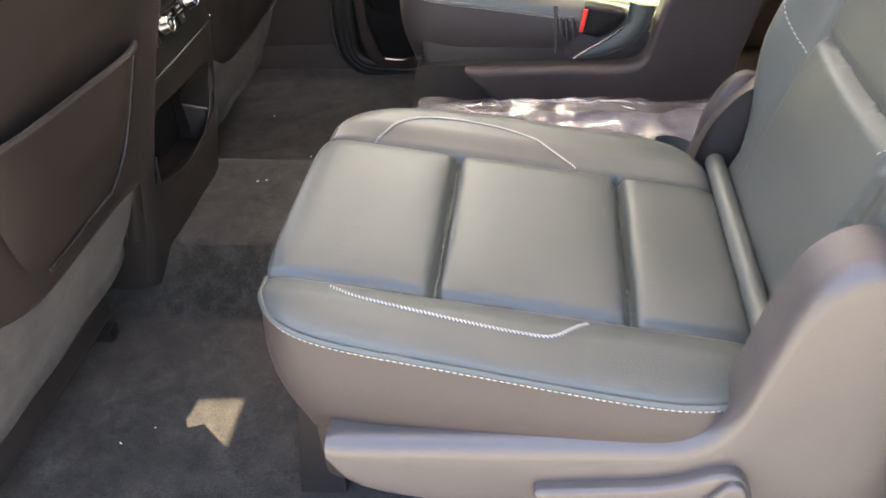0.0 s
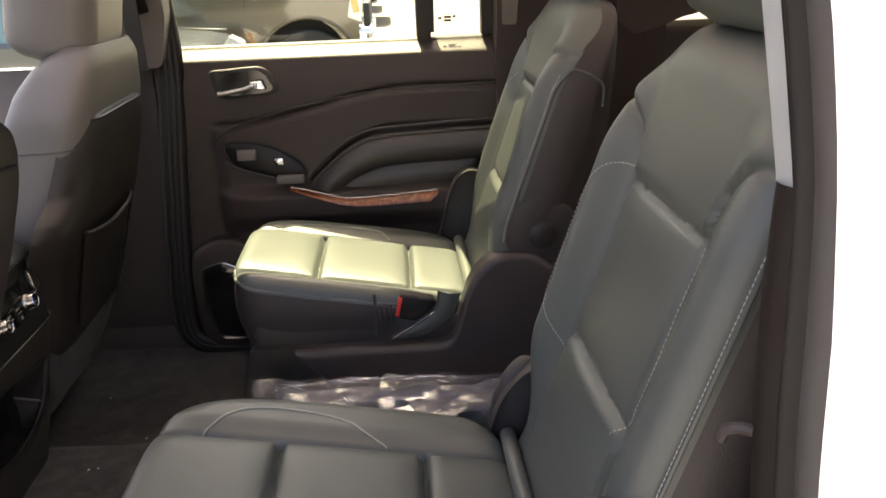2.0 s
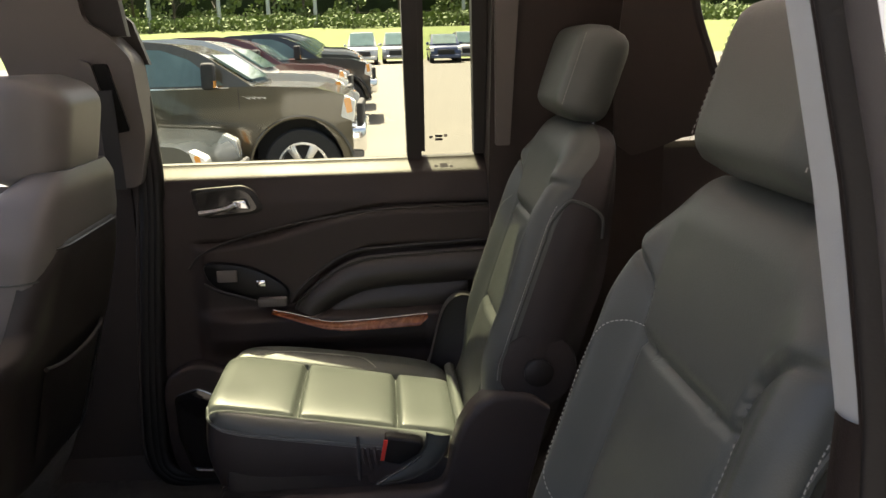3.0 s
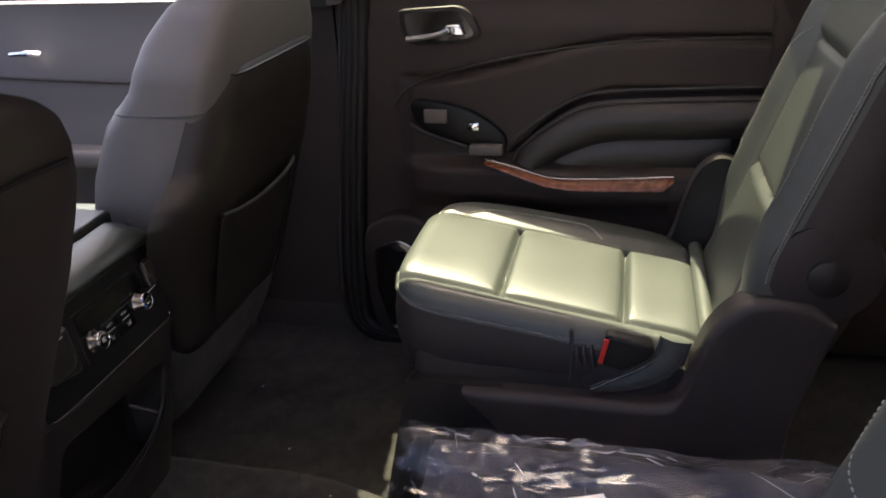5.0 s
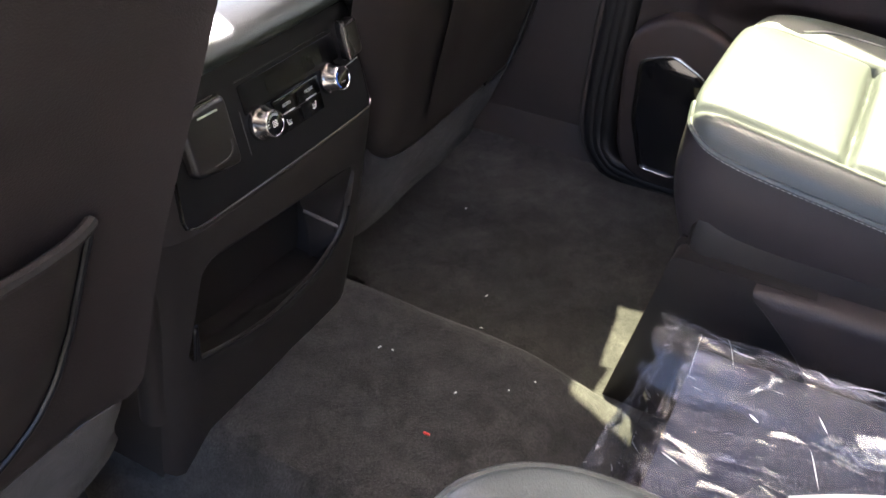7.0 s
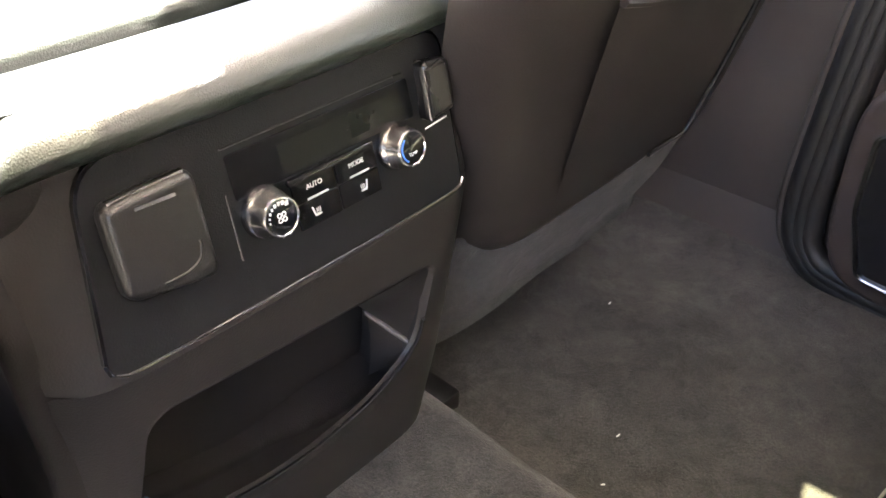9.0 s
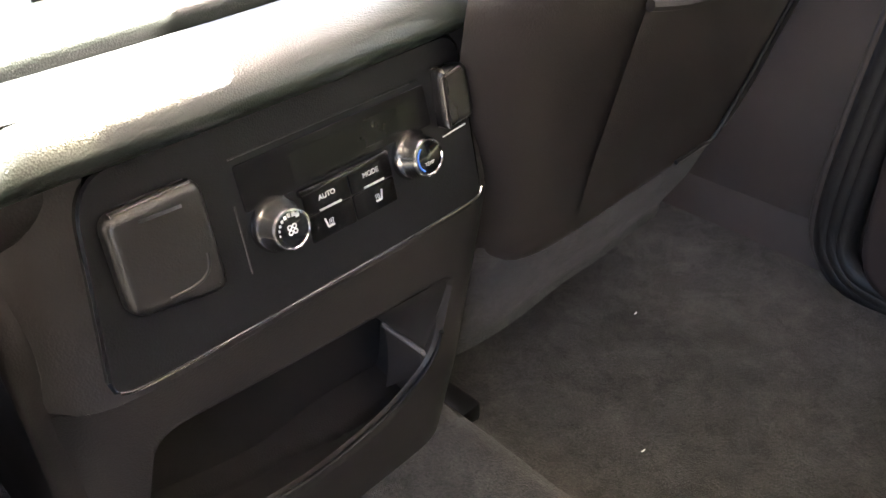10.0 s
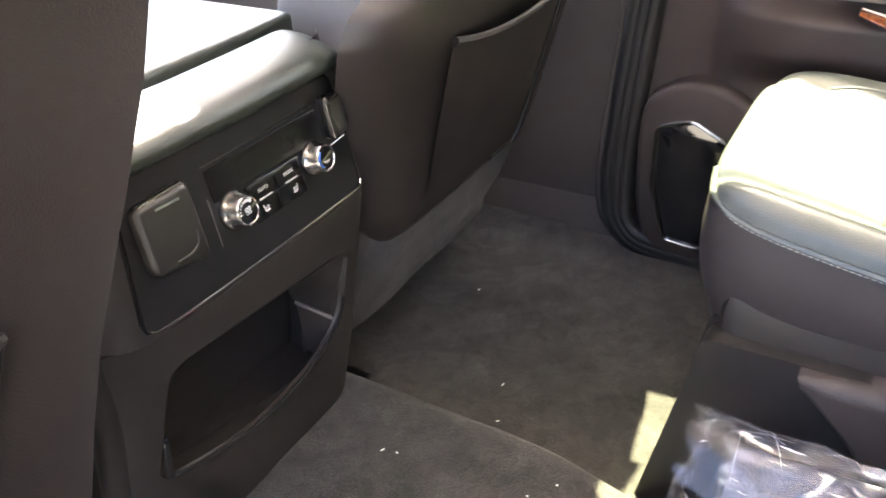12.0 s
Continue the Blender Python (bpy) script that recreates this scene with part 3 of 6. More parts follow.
JAMB_OUT = [(0.0, 0.690), (0.42, 0.662), (0.54, 0.652), (0.69, 0.641), (0.79, 0.637), (0.90, 0.626), (0.97, 0.615), (1.015, 0.606), (1.072, 0.590), (1.40, 0.505)]


def jamb(name, u0, u1, bulge, material, label="", z0=0.03, z1=1.36, n=8):
    """A strip of the door jamb, from share u0 to u1 of its depth, standing proud by bulge."""
    def fn(u, v):
        k, z = u0 + (u1 - u0) * u, z0 + (z1 - z0) * v
        x = lerp_table(JAMB_IN, z) * (1 - k) + lerp_table(JAMB_OUT, z) * k
        return Vector((x - bulge * math.sin(math.pi * u), -(0.740 + 0.060 * k), z))
    bm = surf(fn, n, 70)
    bmesh.ops.solidify(bm, geom=list(bm.faces), thickness=-0.006)
    return part(name, bm, material, cp, label)


jamb("trim_edge", 0.0, 0.42, 0.004, DOOR_TRIM, "", 0.03, 0.880)
jamb("trim_edge", 0.30, 0.42, 0.002, DOOR_TRIM, "", 0.868, 1.36)
jamb("light_strip", 0.0, 0.30, 0.001, TRIM_PALE, "pale grey trim strip", 0.878, 1.36)
jamb("seal", 0.42, 0.66, 0.008, RUBBER, "grey rubber door seal")
jamb("frame_flange", 0.66, 1.0, 0.003, JAMB_GREY, "grey painted door frame")
part("flank", surf(lambda u, v: Vector((lerp_table(JAMB_OUT, 0.0 + 1.36 * v) + 0.7 * u, -(0.800 + 0.13 * u**0.5), 0.0 + 1.36 * v)), 16, 40), WHITE_PAINT, cp, "glossy white outer panel")
part("inner_trim", surf(lambda u, v: Vector((lerp_table(JAMB_IN, 0.03 + 1.33 * v) + 0.004 + 0.4 * u, -(0.739 - 0.01 * u), 0.03 + 1.33 * v)), 6, 40), DOOR_TRIM, cp)
part("coat_hook", tube(smooth_path([(0.619, -0.742, 0.682), (0.610, -0.736, 0.682), (0.602, -0.731, 0.677), (0.599, -0.729, 0.668)]), 0.005, 8), DOOR_TRIM, cp, "small dark coat hook")

# ---- far rear door, inside ----
door = thing("door_1", "closed dark rear door with wood armrest trim, chrome handle and speaker", "door")
tagged(door, kind="structure")


def door_y(x, z):
    """Depth of the door's inner skin: a shelf at the belt, a shallow upper field, a scoop, an armrest bulge and a flat lower field."""
    y = 0.775
    y += 0.012 * sstep(0.74, 0.80, z) + 0.050 * sstep(0.802, 0.836, z)
    crest = 0.655 + 0.075 * sstep(-0.05, 0.40, x)
    y -= 0.016 * (1 - sstep(crest - 0.018, crest + 0.006, z)) * sstep(-0.10, -0.06, x)
    arm = sstep(0.37, 0.43, z) * (1 - sstep(0.47, 0.50, z))
    y -= 0.036 * arm * sstep(-0.12, 0.02, x)
    scoop = 0.615 + 0.03 * sstep(0.24, 0.34, x) - 0.10 * (1 - sstep(0.12, 0.27, x))
    y += 0.020 * sstep(0.485, 0.505, z) * (1 - sstep(scoop - 0.02, scoop, z)) * sstep(0.10, 0.16, x)
    y -= 0.012 * bump1(z - (0.535 + 0.02 * sstep(0.3, 0.5, x)), 0.014) * sstep(0.28, 0.36, x)
    y += 0.010 * bump1(z - crest, 0.004) * sstep(-0.11, -0.05, x)
    return y


bm = surf(lambda u, v: Vector((-0.215 + 0.84 * u, door_y(-0.215 + 0.84 * u, 0.07 + 0.765 * v), 0.07 + 0.765 * v)), 130, 170)
part("inner_panel", bm, DOOR_TRIM, door)
part("belt_shelf", surf(lambda u, v: Vector((-0.215 + 0.84 * u, 0.836 + 0.030 * v, 0.834 + 0.004 * math.sin(v * 3.1))), 30, 6), PLASTIC, door, "pale dusty door top in the sun")
part("door_front_edge", rbox(-0.222, -0.212, 0.775, 0.86, 0.07, 0.83, 0.003), RUBBER, door)
WOOD_TOP = [(0.090, 0.498), (0.147, 0.484), (0.190, 0.471), (0.235, 0.463), (0.310, 0.465), (0.380, 0.469), (0.455, 0.475)]
WOOD_LOW = [(0.090, 0.495), (0.105, 0.490), (0.170, 0.466), (0.214, 0.452), (0.260, 0.446), (0.310, 0.447), (0.436, 0.452), (0.455, 0.471)]


def wood_fn(u, v):
    x = 0.090 + 0.365 * u
    t, l = lerp_table(WOOD_TOP, x), lerp_table(WOOD_LOW, x)
    return Vector((x, 0.720 - 0.020 * math.cos(v * math.pi * 0.5) ** 0.6 + 0.008 * (1 - u), l + (t - l) * v))


wbm = surf(wood_fn, 73, 10)
bmesh.ops.solidify(wbm, geom=list(wbm.faces), thickness=0.006)
part("wood_strip", wbm, WOOD, door, "glossy red-brown burl wood strip")
part("wood_bead", tube(smooth_path([(x, 0.719 + 0.008 * (1 - (x - 0.09) / 0.365), z + 0.001) for x, z in WOOD_TOP]), 0.0024, 6), DARK_CHROME, door)
# handle bowl and pull
bowl = rounded([(-0.085, 0.785), (0.035, 0.792), (0.060, 0.780), (0.082, 0.735), (0.060, 0.722), (-0.055, 0.715), (-0.078, 0.735)], 0.012)
hm = part("handle_bowl", plate(bowl, lambda a, b, d: Vector((a, 0.775 + d, b)), 0.006, -0.005, 0.003), PLASTIC, door)
inner = rounded([(-0.072, 0.778), (0.030, 0.784), (0.050, 0.773), (0.068, 0.738), (0.052, 0.730), (-0.048, 0.723), (-0.065, 0.737)], 0.010)
part("bowl_recess", plate(inner, lambda a, b, d: Vector((a, 0.7655 + d, b)), 0.003, -0.001), GLOSS, hm, "glossy black recess")
part("pull_lever", tube(smooth_path([(-0.066, 0.758, 0.731), (-0.03, 0.756, 0.735), (0.0, 0.753, 0.741), (0.020, 0.750, 0.750)]), 0.0055, 8), mat("satin_chrome", (0.82, 0.82, 0.83), 0.32, 1.0, 0, 1, 0.04, 30), hm, "chrome door pull")
part("pull_pivot", plate(rounded([(0.012, 0.758), (0.042, 0.760), (0.052, 0.738), (0.018, 0.740)], 0.004), lambda a, b, d: Vector((a, 0.754 + d, b)), 0.008, -0.006, 0.003), CHROME, hm, "chrome pivot")
# switch pod and grab cup at the front of the armrest
pod = part("switch_pod", plate(smooth2([(-0.065, 0.605), (-0.02, 0.612), (0.06, 0.592), (0.125, 0.545), (0.118, 0.507), (0.05, 0.520), (-0.04, 0.553)], 5), lambda a, b, d: Vector((a, 0.748 + d, b)), 0.02, -0.004, 0.006), SATIN, door, "gloss black switch pod")
part("window_switch", rbox(0.055, 0.078, 0.732, 0.746, 0.555, 0.572, 0.003), CHROME, pod, "silver window switch")
part("lock_plate", rbox(-0.035, 0.012, 0.738, 0.746, 0.568, 0.596, 0.003), TRIM_GREY, pod, "dull grey plate")
part("ledge", rbox(0.058, 0.125, 0.722, 0.745, 0.508, 0.528, 0.004), TRIM_GREY, pod, "silver ledge")
part("pod_rim", tube(smooth_path([(-0.066, 0.742, 0.565), (-0.04, 0.737, 0.551), (0.0, 0.735, 0.538), (0.05, 0.735, 0.522)]), 0.004, 8), PLASTIC, pod)
# padded armrest: a bolster rising from the switch pod round a soft inner field
OUTER = smooth2([(0.139, 0.494), (0.152, 0.517), (0.200, 0.560), (0.255, 0.596), (0.300, 0.612), (0.370, 0.619), (0.470, 0.623), (0.610, 0.628)], 6, False)
INNER = smooth2([(0.205, 0.472), (0.222, 0.490), (0.259, 0.512), (0.310, 0.531), (0.360, 0.538), (0.417, 0.541), (0.500, 0.543), (0.610, 0.548)], 6, False)


def bolster(u, w):
    k = u * (len(OUTER) - 1)
    i = min(int(k), len(OUTER) - 2)
    f = k - i
    o = [OUTER[i][j] + (OUTER[i + 1][j] - OUTER[i][j]) * f for j in (0, 1)]
    n = [INNER[i][j] + (INNER[i + 1][j] - INNER[i][j]) * f for j in (0, 1)]
    y = 0.763 - 0.030 * math.sin(math.pi * (0.04 + 0.92 * w)) ** 0.55 - 0.006 * w
    return Vector((o[0] + (n[0] - o[0]) * w, y, o[1] + (n[1] - o[1]) * w))


part("armrest_bolster", surf(bolster, 60, 20), ARM_LEATHER, door, "padded leather armrest bolster")
part("armrest_piping", tube([bolster(k / 60, 0.07) + Vector((0, -0.003, 0.001)) for k in range(61)], 0.0032, 8), ARM_LEATHER, door)
# dark tube put in as the shadow line below the panel's edge
part("armrest_shadow", tube([Vector((x - 0.006, 0.760, z + 0.014)) for x, z in OUTER], 0.005, 8), RUBBER, door, "dark strip drawn as the shadow above the bolster")
part("armrest_pad", surf(lambda u, w: Vector((0.212 + 0.345 * u, 0.752 - 0.010 * math.sin(math.pi * w) * math.sin(math.pi * u) ** 0.3, 0.462 + 0.016 * u + (lerp_table(INNER, 0.212 + 0.345 * u) - 0.462 - 0.016 * u) * w)), 40, 14), ARM_LEATHER, door, "padded leather armrest insert")
part("armrest_end", surf(lambda u, w: Vector((0.450 + 0.150 * u, 0.728 - 0.012 * math.sin(math.pi * w) + 0.012 * u, 0.395 + (0.078 + 0.060 * u ** 1.5) * w)), 20, 12), DOOR_TRIM, door)
part("crest_bead", tube(smooth_path([(-0.10, 0.757, 0.60), (-0.07, 0.757, 0.632), (0.0, 0.757, 0.662), (0.15, 0.757, 0.697), (0.35, 0.757, 0.724), (0.61, 0.757, 0.730)]), 0.003, 6), PLASTIC, door)
# speaker pod in the door's lower corner
spk = part("speaker_housing", plate(smooth2([(-0.182, 0.315), (-0.150, 0.352), (-0.100, 0.368), (-0.035, 0.350), (0.025, 0.29), (0.04, 0.14), (-0.01, 0.075), (-0.11, 0.065), (-0.170, 0.105), (-0.185, 0.22)], 5), lambda a, b, d: Vector((a, 0.762 + d, b)), 0.02, -0.030, 0.012, 3), DOOR_TRIM, door, "rounded speaker pod")
grille = rounded([(-0.156, 0.292), (-0.103, 0.311), (-0.050, 0.284), (-0.022, 0.225), (-0.03, 0.120), (-0.070, 0.093), (-0.128, 0.098), (-0.155, 0.19)], 0.013)
part("speaker_grille", plate(grille, lambda a, b, d: Vector((a, 0.733 + d, b)), 0.006, -0.003, 0.002), GLOSS, spk, "glossy black speaker panel")
gl = [(a, 0.729, b) for a, b in grille]
part("grille_rim", tube(gl + gl[:2], 0.0035, 8, cap=False), DARK_CHROME, spk, "dark chrome rim")
# front door behind the front seat
fd = thing("door_2", "closed dark front door with a pale sunlit belt rail", "door")
tagged(fd, kind="structure")
# lighter grey puts the front cabin's daylight into the panel's colour
part("inner_panel", surf(lambda u, v: Vector((-1.35 + 0.92 * u, 0.785 + 0.05 * sstep(0.7, 1.0, v) - 0.03 * bump1(v - 0.55, 0.1), 0.07 + 0.73 * v)), 30, 40), TRIM_GREY, fd)
part("belt_shelf", surf(lambda u, v: Vector((-1.35 + 0.92 * u, 0.83 + 0.05 * v, 0.80)), 10, 2), TRIM_GREY, fd)
part("armrest", rbox(-1.2, -0.5, 0.70, 0.80, 0.46, 0.50, 0.015, 3), TRIM_GREY, fd)
part("pull_handle", tube(smooth_path([(-0.98, 0.77, 0.70), (-0.93, 0.755, 0.705), (-0.90, 0.765, 0.70)]), 0.006, 8), CHROME, fd, "chrome door pull")
part("crease_bead", tube(smooth_path([(-1.3, 0.785, 0.66), (-0.9, 0.785, 0.64), (-0.45, 0.785, 0.63)]), 0.004, 6), DOOR_TRIM, fd)

# ---- second-row seats ----
CX0, CX1, HW = 0.013, 0.492, 0.238
BACK_O = Vector((0.520, 0, 0.40))
BACK_U = Vector((0.326, 0, 0.945))
BACK_N = Vector((-0.945, 0, 0.326))
BACK_LOW, BACK_TOP = -0.075, 0.592


def cushion_z(x, v):
    a = abs(v)
    z = 0.449 - 0.175 * x
    if a < 0.134:
        for lo, hi in ((-0.03, 0.18), (0.18, 0.372), (0.372, 0.50)):
            if lo <= x < hi:
                t = (2 * x - lo - hi) / (hi - lo)
                z += 0.009 * (1 - t**6) * (1 - (v / 0.134) ** 6)
        z -= 0.013 * (bump1(x - 0.18, 0.0055) + bump1(x - 0.372, 0.0055))
    z -= 0.006 * bump1(a - 0.134, 0.005) * sstep(0.0, 0.03, x)
    z += 0.010 * sstep(0.136, 0.175, a)
    return z


def second_seat(s, yc, name_label):
    P = lambda x, v, z: Vector((x, yc + s * v, z))
    seat = thing("captain_chair", name_label, "car seat", "second-row seats")
    nx, ny = 200, 180
    io = 0.040 if s > 0 else 0.0

    def hw(q, x):
        """Half width of the cushion: the outer side draws in towards the front."""
        return HW - io if q < 0 else HW - 0.020 * (1 - sstep(-0.05, 0.46, x))

    cx, hx = (CX0 + CX1) / 2, (CX1 - CX0) / 2

    def rim(q):
        return 0.010 + (0.016 if s > 0 else 0.0) * sstep(-0.55, -0.95, q)

    def plan(a, b):
        """The cushion's outline: the front corner towards the far side of the car is rounded more."""
        return squircle(a, b, 4.2 if a < 0 and s * b > 0 else 6.0)
    bm = bmesh.new()
    g = {}
    for i in range(nx + 1):
        for j in range(ny + 1):
            a, b = 2 * i / nx - 1, 2 * j / ny - 1
            p, q = plan(a, b)
            x = cx + p * hx
            v = q * hw(q, x)
            e = dome(a, b, 0.86, 5)
            front = sstep(0.0, -1.0, a) * e
            z = cushion_z(x, v) - rim(q) * e - 0.003 * front
            g[i, j] = bm.verts.new(P(x, v, z))
    for i in range(nx):
        for j in range(ny):
            bm.faces.new((g[i, j], g[i + 1, j], g[i + 1, j + 1], g[i, j + 1]))
    cushion = part("cushion", bm, LEATHER, seat, "black leather seat cushion with quilted panels", 60)
    # skirt under the rim
    ring = [(2 * k / 40 - 1, -1) for k in range(40)] + [(1, 2 * k / 40 - 1) for k in range(40)] + [(1 - 2 * k / 40, 1) for k in range(40)] + [(-1, 1 - 2 * k / 40) for k in range(40)]

    def skirt(u, w):
        a, b = ring[int(round(u * 160)) % 160]
        p, q = plan(a, b)
        x = cx + p * hx
        v = q * hw(q, x)
        top = cushion_z(x, v) - rim(q) - 0.003 * sstep(0, -1, a)
        low = 0.283
        bulge = 0.008 * math.sin(math.pi * min(1, w * 1.05)) - 0.012 * w * w
        f = 1 + bulge / 0.24
        return P(cx + p * hx * f, v * f, top + (low - top) * w)
    part("cushion_side", surf(skirt, 160, 10, True), VINYL, cushion, "smooth dark vinyl cushion side", 60)
    # welt with twin stitch rows round the open sides
    wl_pts = []
    for k in range(161):
        a, b = ring[k % 160]
        p, q = plan(a, b)
        x = cx + p * hx
        v = q * hw(q, x)
        wl_pts.append((a, b, P(x, v, cushion_z(x, v) - rim(q) - 0.001 - 0.003 * sstep(0, -1, a))))
    for sg in (-1, 1):
        run = [(a, w) for a, b, w in wl_pts[:160] if b * sg > 0.55 and w.x < 0.46]
        run.sort(key=lambda t: t[1].x)
        run = [w for a, w in run]
        out = Vector((0, s * sg, 0))
        part("welt", tube([w + out * 0.001 for w in run], 0.0035, 6), LEATHER, cushion)
        part("welt_stitching", stitches([w + out * 0.004 + Vector((0, 0, -0.0022)) for w in run], out + Vector((0, 0, 0.4)), 0.0038, 0.0022, 0.0008), THREAD, cushion, "pale contrast stitching")
        if s > 0 and sg < 0:
            continue
        # stitched arch on each bolster
        arch = [(0.078, 0.138), (0.085, 0.150), (0.105, 0.175), (0.130, 0.193), (0.170, 0.200), (0.225, 0.195), (0.268, 0.180), (0.290, 0.163), (0.322, 0.140)] if sg < 0 else [(0.085, 0.150), (0.12, 0.166), (0.20, 0.178), (0.27, 0.184), (0.30, 0.180), (0.328, 0.150)]
        path = [P(q.x, sg * q.y, cushion_z(q.x, q.y) + 0.0008 - (0.010 * dome((q.x - cx) / hx, q.y / HW, 0.86, 5))) for q in smooth_path([(a, b, 0) for a, b in arch], 8)]
        part("arch_stitching", stitches(path, (0.15, 0, 1), 0.0050, -0.0012, 0.0016, 0.0, 1.1), THREAD, cushion, "pale contrast stitching")
        part("arch_seam", tube([w - Vector((0, 0, 0.0016)) for w in path], 0.0022, 6), LEATHER, cushion)
    # seat base shields, pan and legs
    top = [(0.082, 0.326), (0.20, 0.331), (0.34, 0.337), (0.415, 0.343), (0.448, 0.372), (0.464, 0.425), (0.480, 0.484), (0.500, 0.524), (0.533, 0.542), (0.575, 0.524), (0.625, 0.492), (0.648, 0.466)]
    low = [(0.080, 0.300), (0.100, 0.266), (0.16, 0.246), (0.30, 0.232), (0.45, 0.226), (0.560, 0.222), (0.590, 0.246), (0.605, 0.30), (0.622, 0.37), (0.640, 0.44), (0.648, 0.474)]
    part("outer_shield", shield_form(top, low, lambda a, b, d: P(a, 0.215 + d, b), -0.02, 0.034, 0.020), PLASTIC_BROWN, seat, "moulded plastic side shield", 60)
    top = [(0.135, 0.298), (0.22, 0.299), (0.34, 0.298), (0.425, 0.299), (0.455, 0.318), (0.470, 0.372), (0.488, 0.425), (0.518, 0.464), (0.556, 0.482), (0.612, 0.478), (0.648, 0.452)]
    low = [(0.139, 0.286), (0.19, 0.232), (0.25, 0.160), (0.34, 0.150), (0.46, 0.150), (0.58, 0.150), (0.602, 0.18), (0.610, 0.29), (0.625, 0.35), (0.640, 0.41), (0.648, 0.440)]
    part("inner_shield", shield_form(top, low, lambda a, b, d: P(a, -0.205 - d, b), -0.02, 0.030, 0.016), VINYL, seat, "moulded plastic side shield", 60)
    part("seat_pan", rbox(0.05, 0.56, min(yc - 0.20, yc + 0.20), max(yc - 0.20, yc + 0.20), 0.20, 0.345, 0.02, 2), PLASTIC, seat)
    for x, v in ((0.0 if s < 0 else 0.05, 0.085), (0.03, -0.16), (0.47, 0.10), (0.47, -0.16)):
        q = P(x, v, 0)
        part("leg", plate(rounded([(x - 0.03, FLOOR - 0.01), (x + 0.032, FLOOR - 0.01), (x + 0.045, 0.30), (x + 0.01, 0.30)], 0.008), lambda a, b, d: Vector((a, q.y + d, b)), -0.015, 0.015, 0.003), PLASTIC, seat)
    part("front_cover", plate(rounded([(-0.008, FLOOR - 0.01), (0.044, 0.30), (0.20, 0.30), (0.26, FLOOR - 0.01)], 0.01), lambda a, b, d: P(a, -0.205 + d, b), -0.012, 0.02, 0.004), PLASTIC, seat)
    if s < 0:
        lever = rounded([(0.275, 0.283), (0.30, 0.232), (0.435, 0.229), (0.465, 0.245), (0.477, 0.285), (0.462, 0.318), (0.440, 0.318), (0.40, 0.297)], [0.01, 0.02, 0.02, 0.02, 0.02, 0.015, 0.02, 0.03])
        part("lever", plate(lever, lambda a, b, d: P(a, 0.246 + d, b), 0.0, 0.016, 0.005, 3), PLASTIC_BROWN, seat, "moulded recliner lever")
        lip = rounded([(0.287, 0.258), (0.30, 0.234), (0.435, 0.231), (0.463, 0.247), (0.474, 0.285), (0.461, 0.314), (0.448, 0.312), (0.425, 0.276), (0.395, 0.262)], [0.006, 0.012, 0.02, 0.02, 0.02, 0.01, 0.012, 0.03, 0.03])
        part("lever_lip", plate(lip, lambda a, b, d: P(a, 0.258 + d, b), 0.0, 0.012, 0.004, 3), PLASTIC_BROWN, seat)
    # backrest: flat centre panel, proud bolsters, chest panel with chevron corners, wings falling back at the top
    bm = bmesh.new()
    n1, n2 = 130, 150
    RISE = [(0.118, 0.388), (0.128, 0.434), (0.150, 0.456), (0.180, 0.474), (0.25, 0.490)]

    def back_half(p, h):
        return (0.217 if p < 0 else 0.220) - 0.020 * sstep(0.48, 0.60, h)

    def back_n(v, h):
        a = abs(v)
        proud = 0.034 if v < 0 else 0.022
        d = proud * sstep(0.124, 0.185, a) * sstep(0.0, 0.15, h) * (1 - 0.85 * sstep(0.40, 0.55, h))
        d -= 0.030 * sstep(0.115, 0.23, a) * sstep(0.48, 0.58, h)
        if a < 0.122:
            if 0.175 < h < 0.388:
                t = (2 * h - 0.563) / 0.213
                d += 0.005 * (1 - t**4) * (1 - (v / 0.122) ** 4)
            d -= 0.0045 * (bump1(h - 0.175, 0.0045) + bump1(h - 0.388, 0.005))
            d += 0.010 * sstep(0.175, 0.16, h) * sstep(-0.03, 0.08, h) * (1 - (v / 0.16) ** 2)
        if 0.150 < h < 0.40:
            d -= 0.0045 * bump1(a - 0.122, 0.0045)
        if a >= 0.118:
            d -= 0.0045 * bump1(h - lerp_table(RISE, a), 0.005)
        d += 0.006 * sstep(0.0, 0.02, h - (0.388 if a < 0.118 else lerp_table(RISE, a)))
        return d

    def back_pt(a, b):
        p, q = squircle(a, b, 6.0)
        h = BACK_LOW + (BACK_TOP - BACK_LOW) * (q + 1) / 2
        return p, h, p * back_half(p, h)

    def back_dome(a, b):
        return dome(a, b if b > 0 else b * 0.85, 0.80, 5)

    def back_face(v, h):
        """A place on the finished face, with its rounded rim."""
        a = v / back_half(v, h)
        b = 2 * (h - BACK_LOW) / (BACK_TOP - BACK_LOW) - 1
        return P(0, v, 0) + BACK_O + BACK_U * h + BACK_N * (back_n(v, h) - 0.042 * back_dome(a, b))

    front = {}
    for i in range(n1 + 1):
        for j in range(n2 + 1):
            a, b = 2 * i / n1 - 1, 2 * j / n2 - 1
            p, h, v = back_pt(a, b)
            front[i, j] = bm.verts.new(P(0, v, 0) + BACK_O + BACK_U * h + BACK_N * (back_n(v, h) - 0.042 * back_dome(a, b)))
    for i in range(n1):
        for j in range(n2):
            bm.faces.new((front[i, j], front[i + 1, j], front[i + 1, j + 1], front[i, j + 1]))
    back = part("backrest", bm, LEATHER, seat, "black leather backrest with stitched bolsters and chest panel", 60)

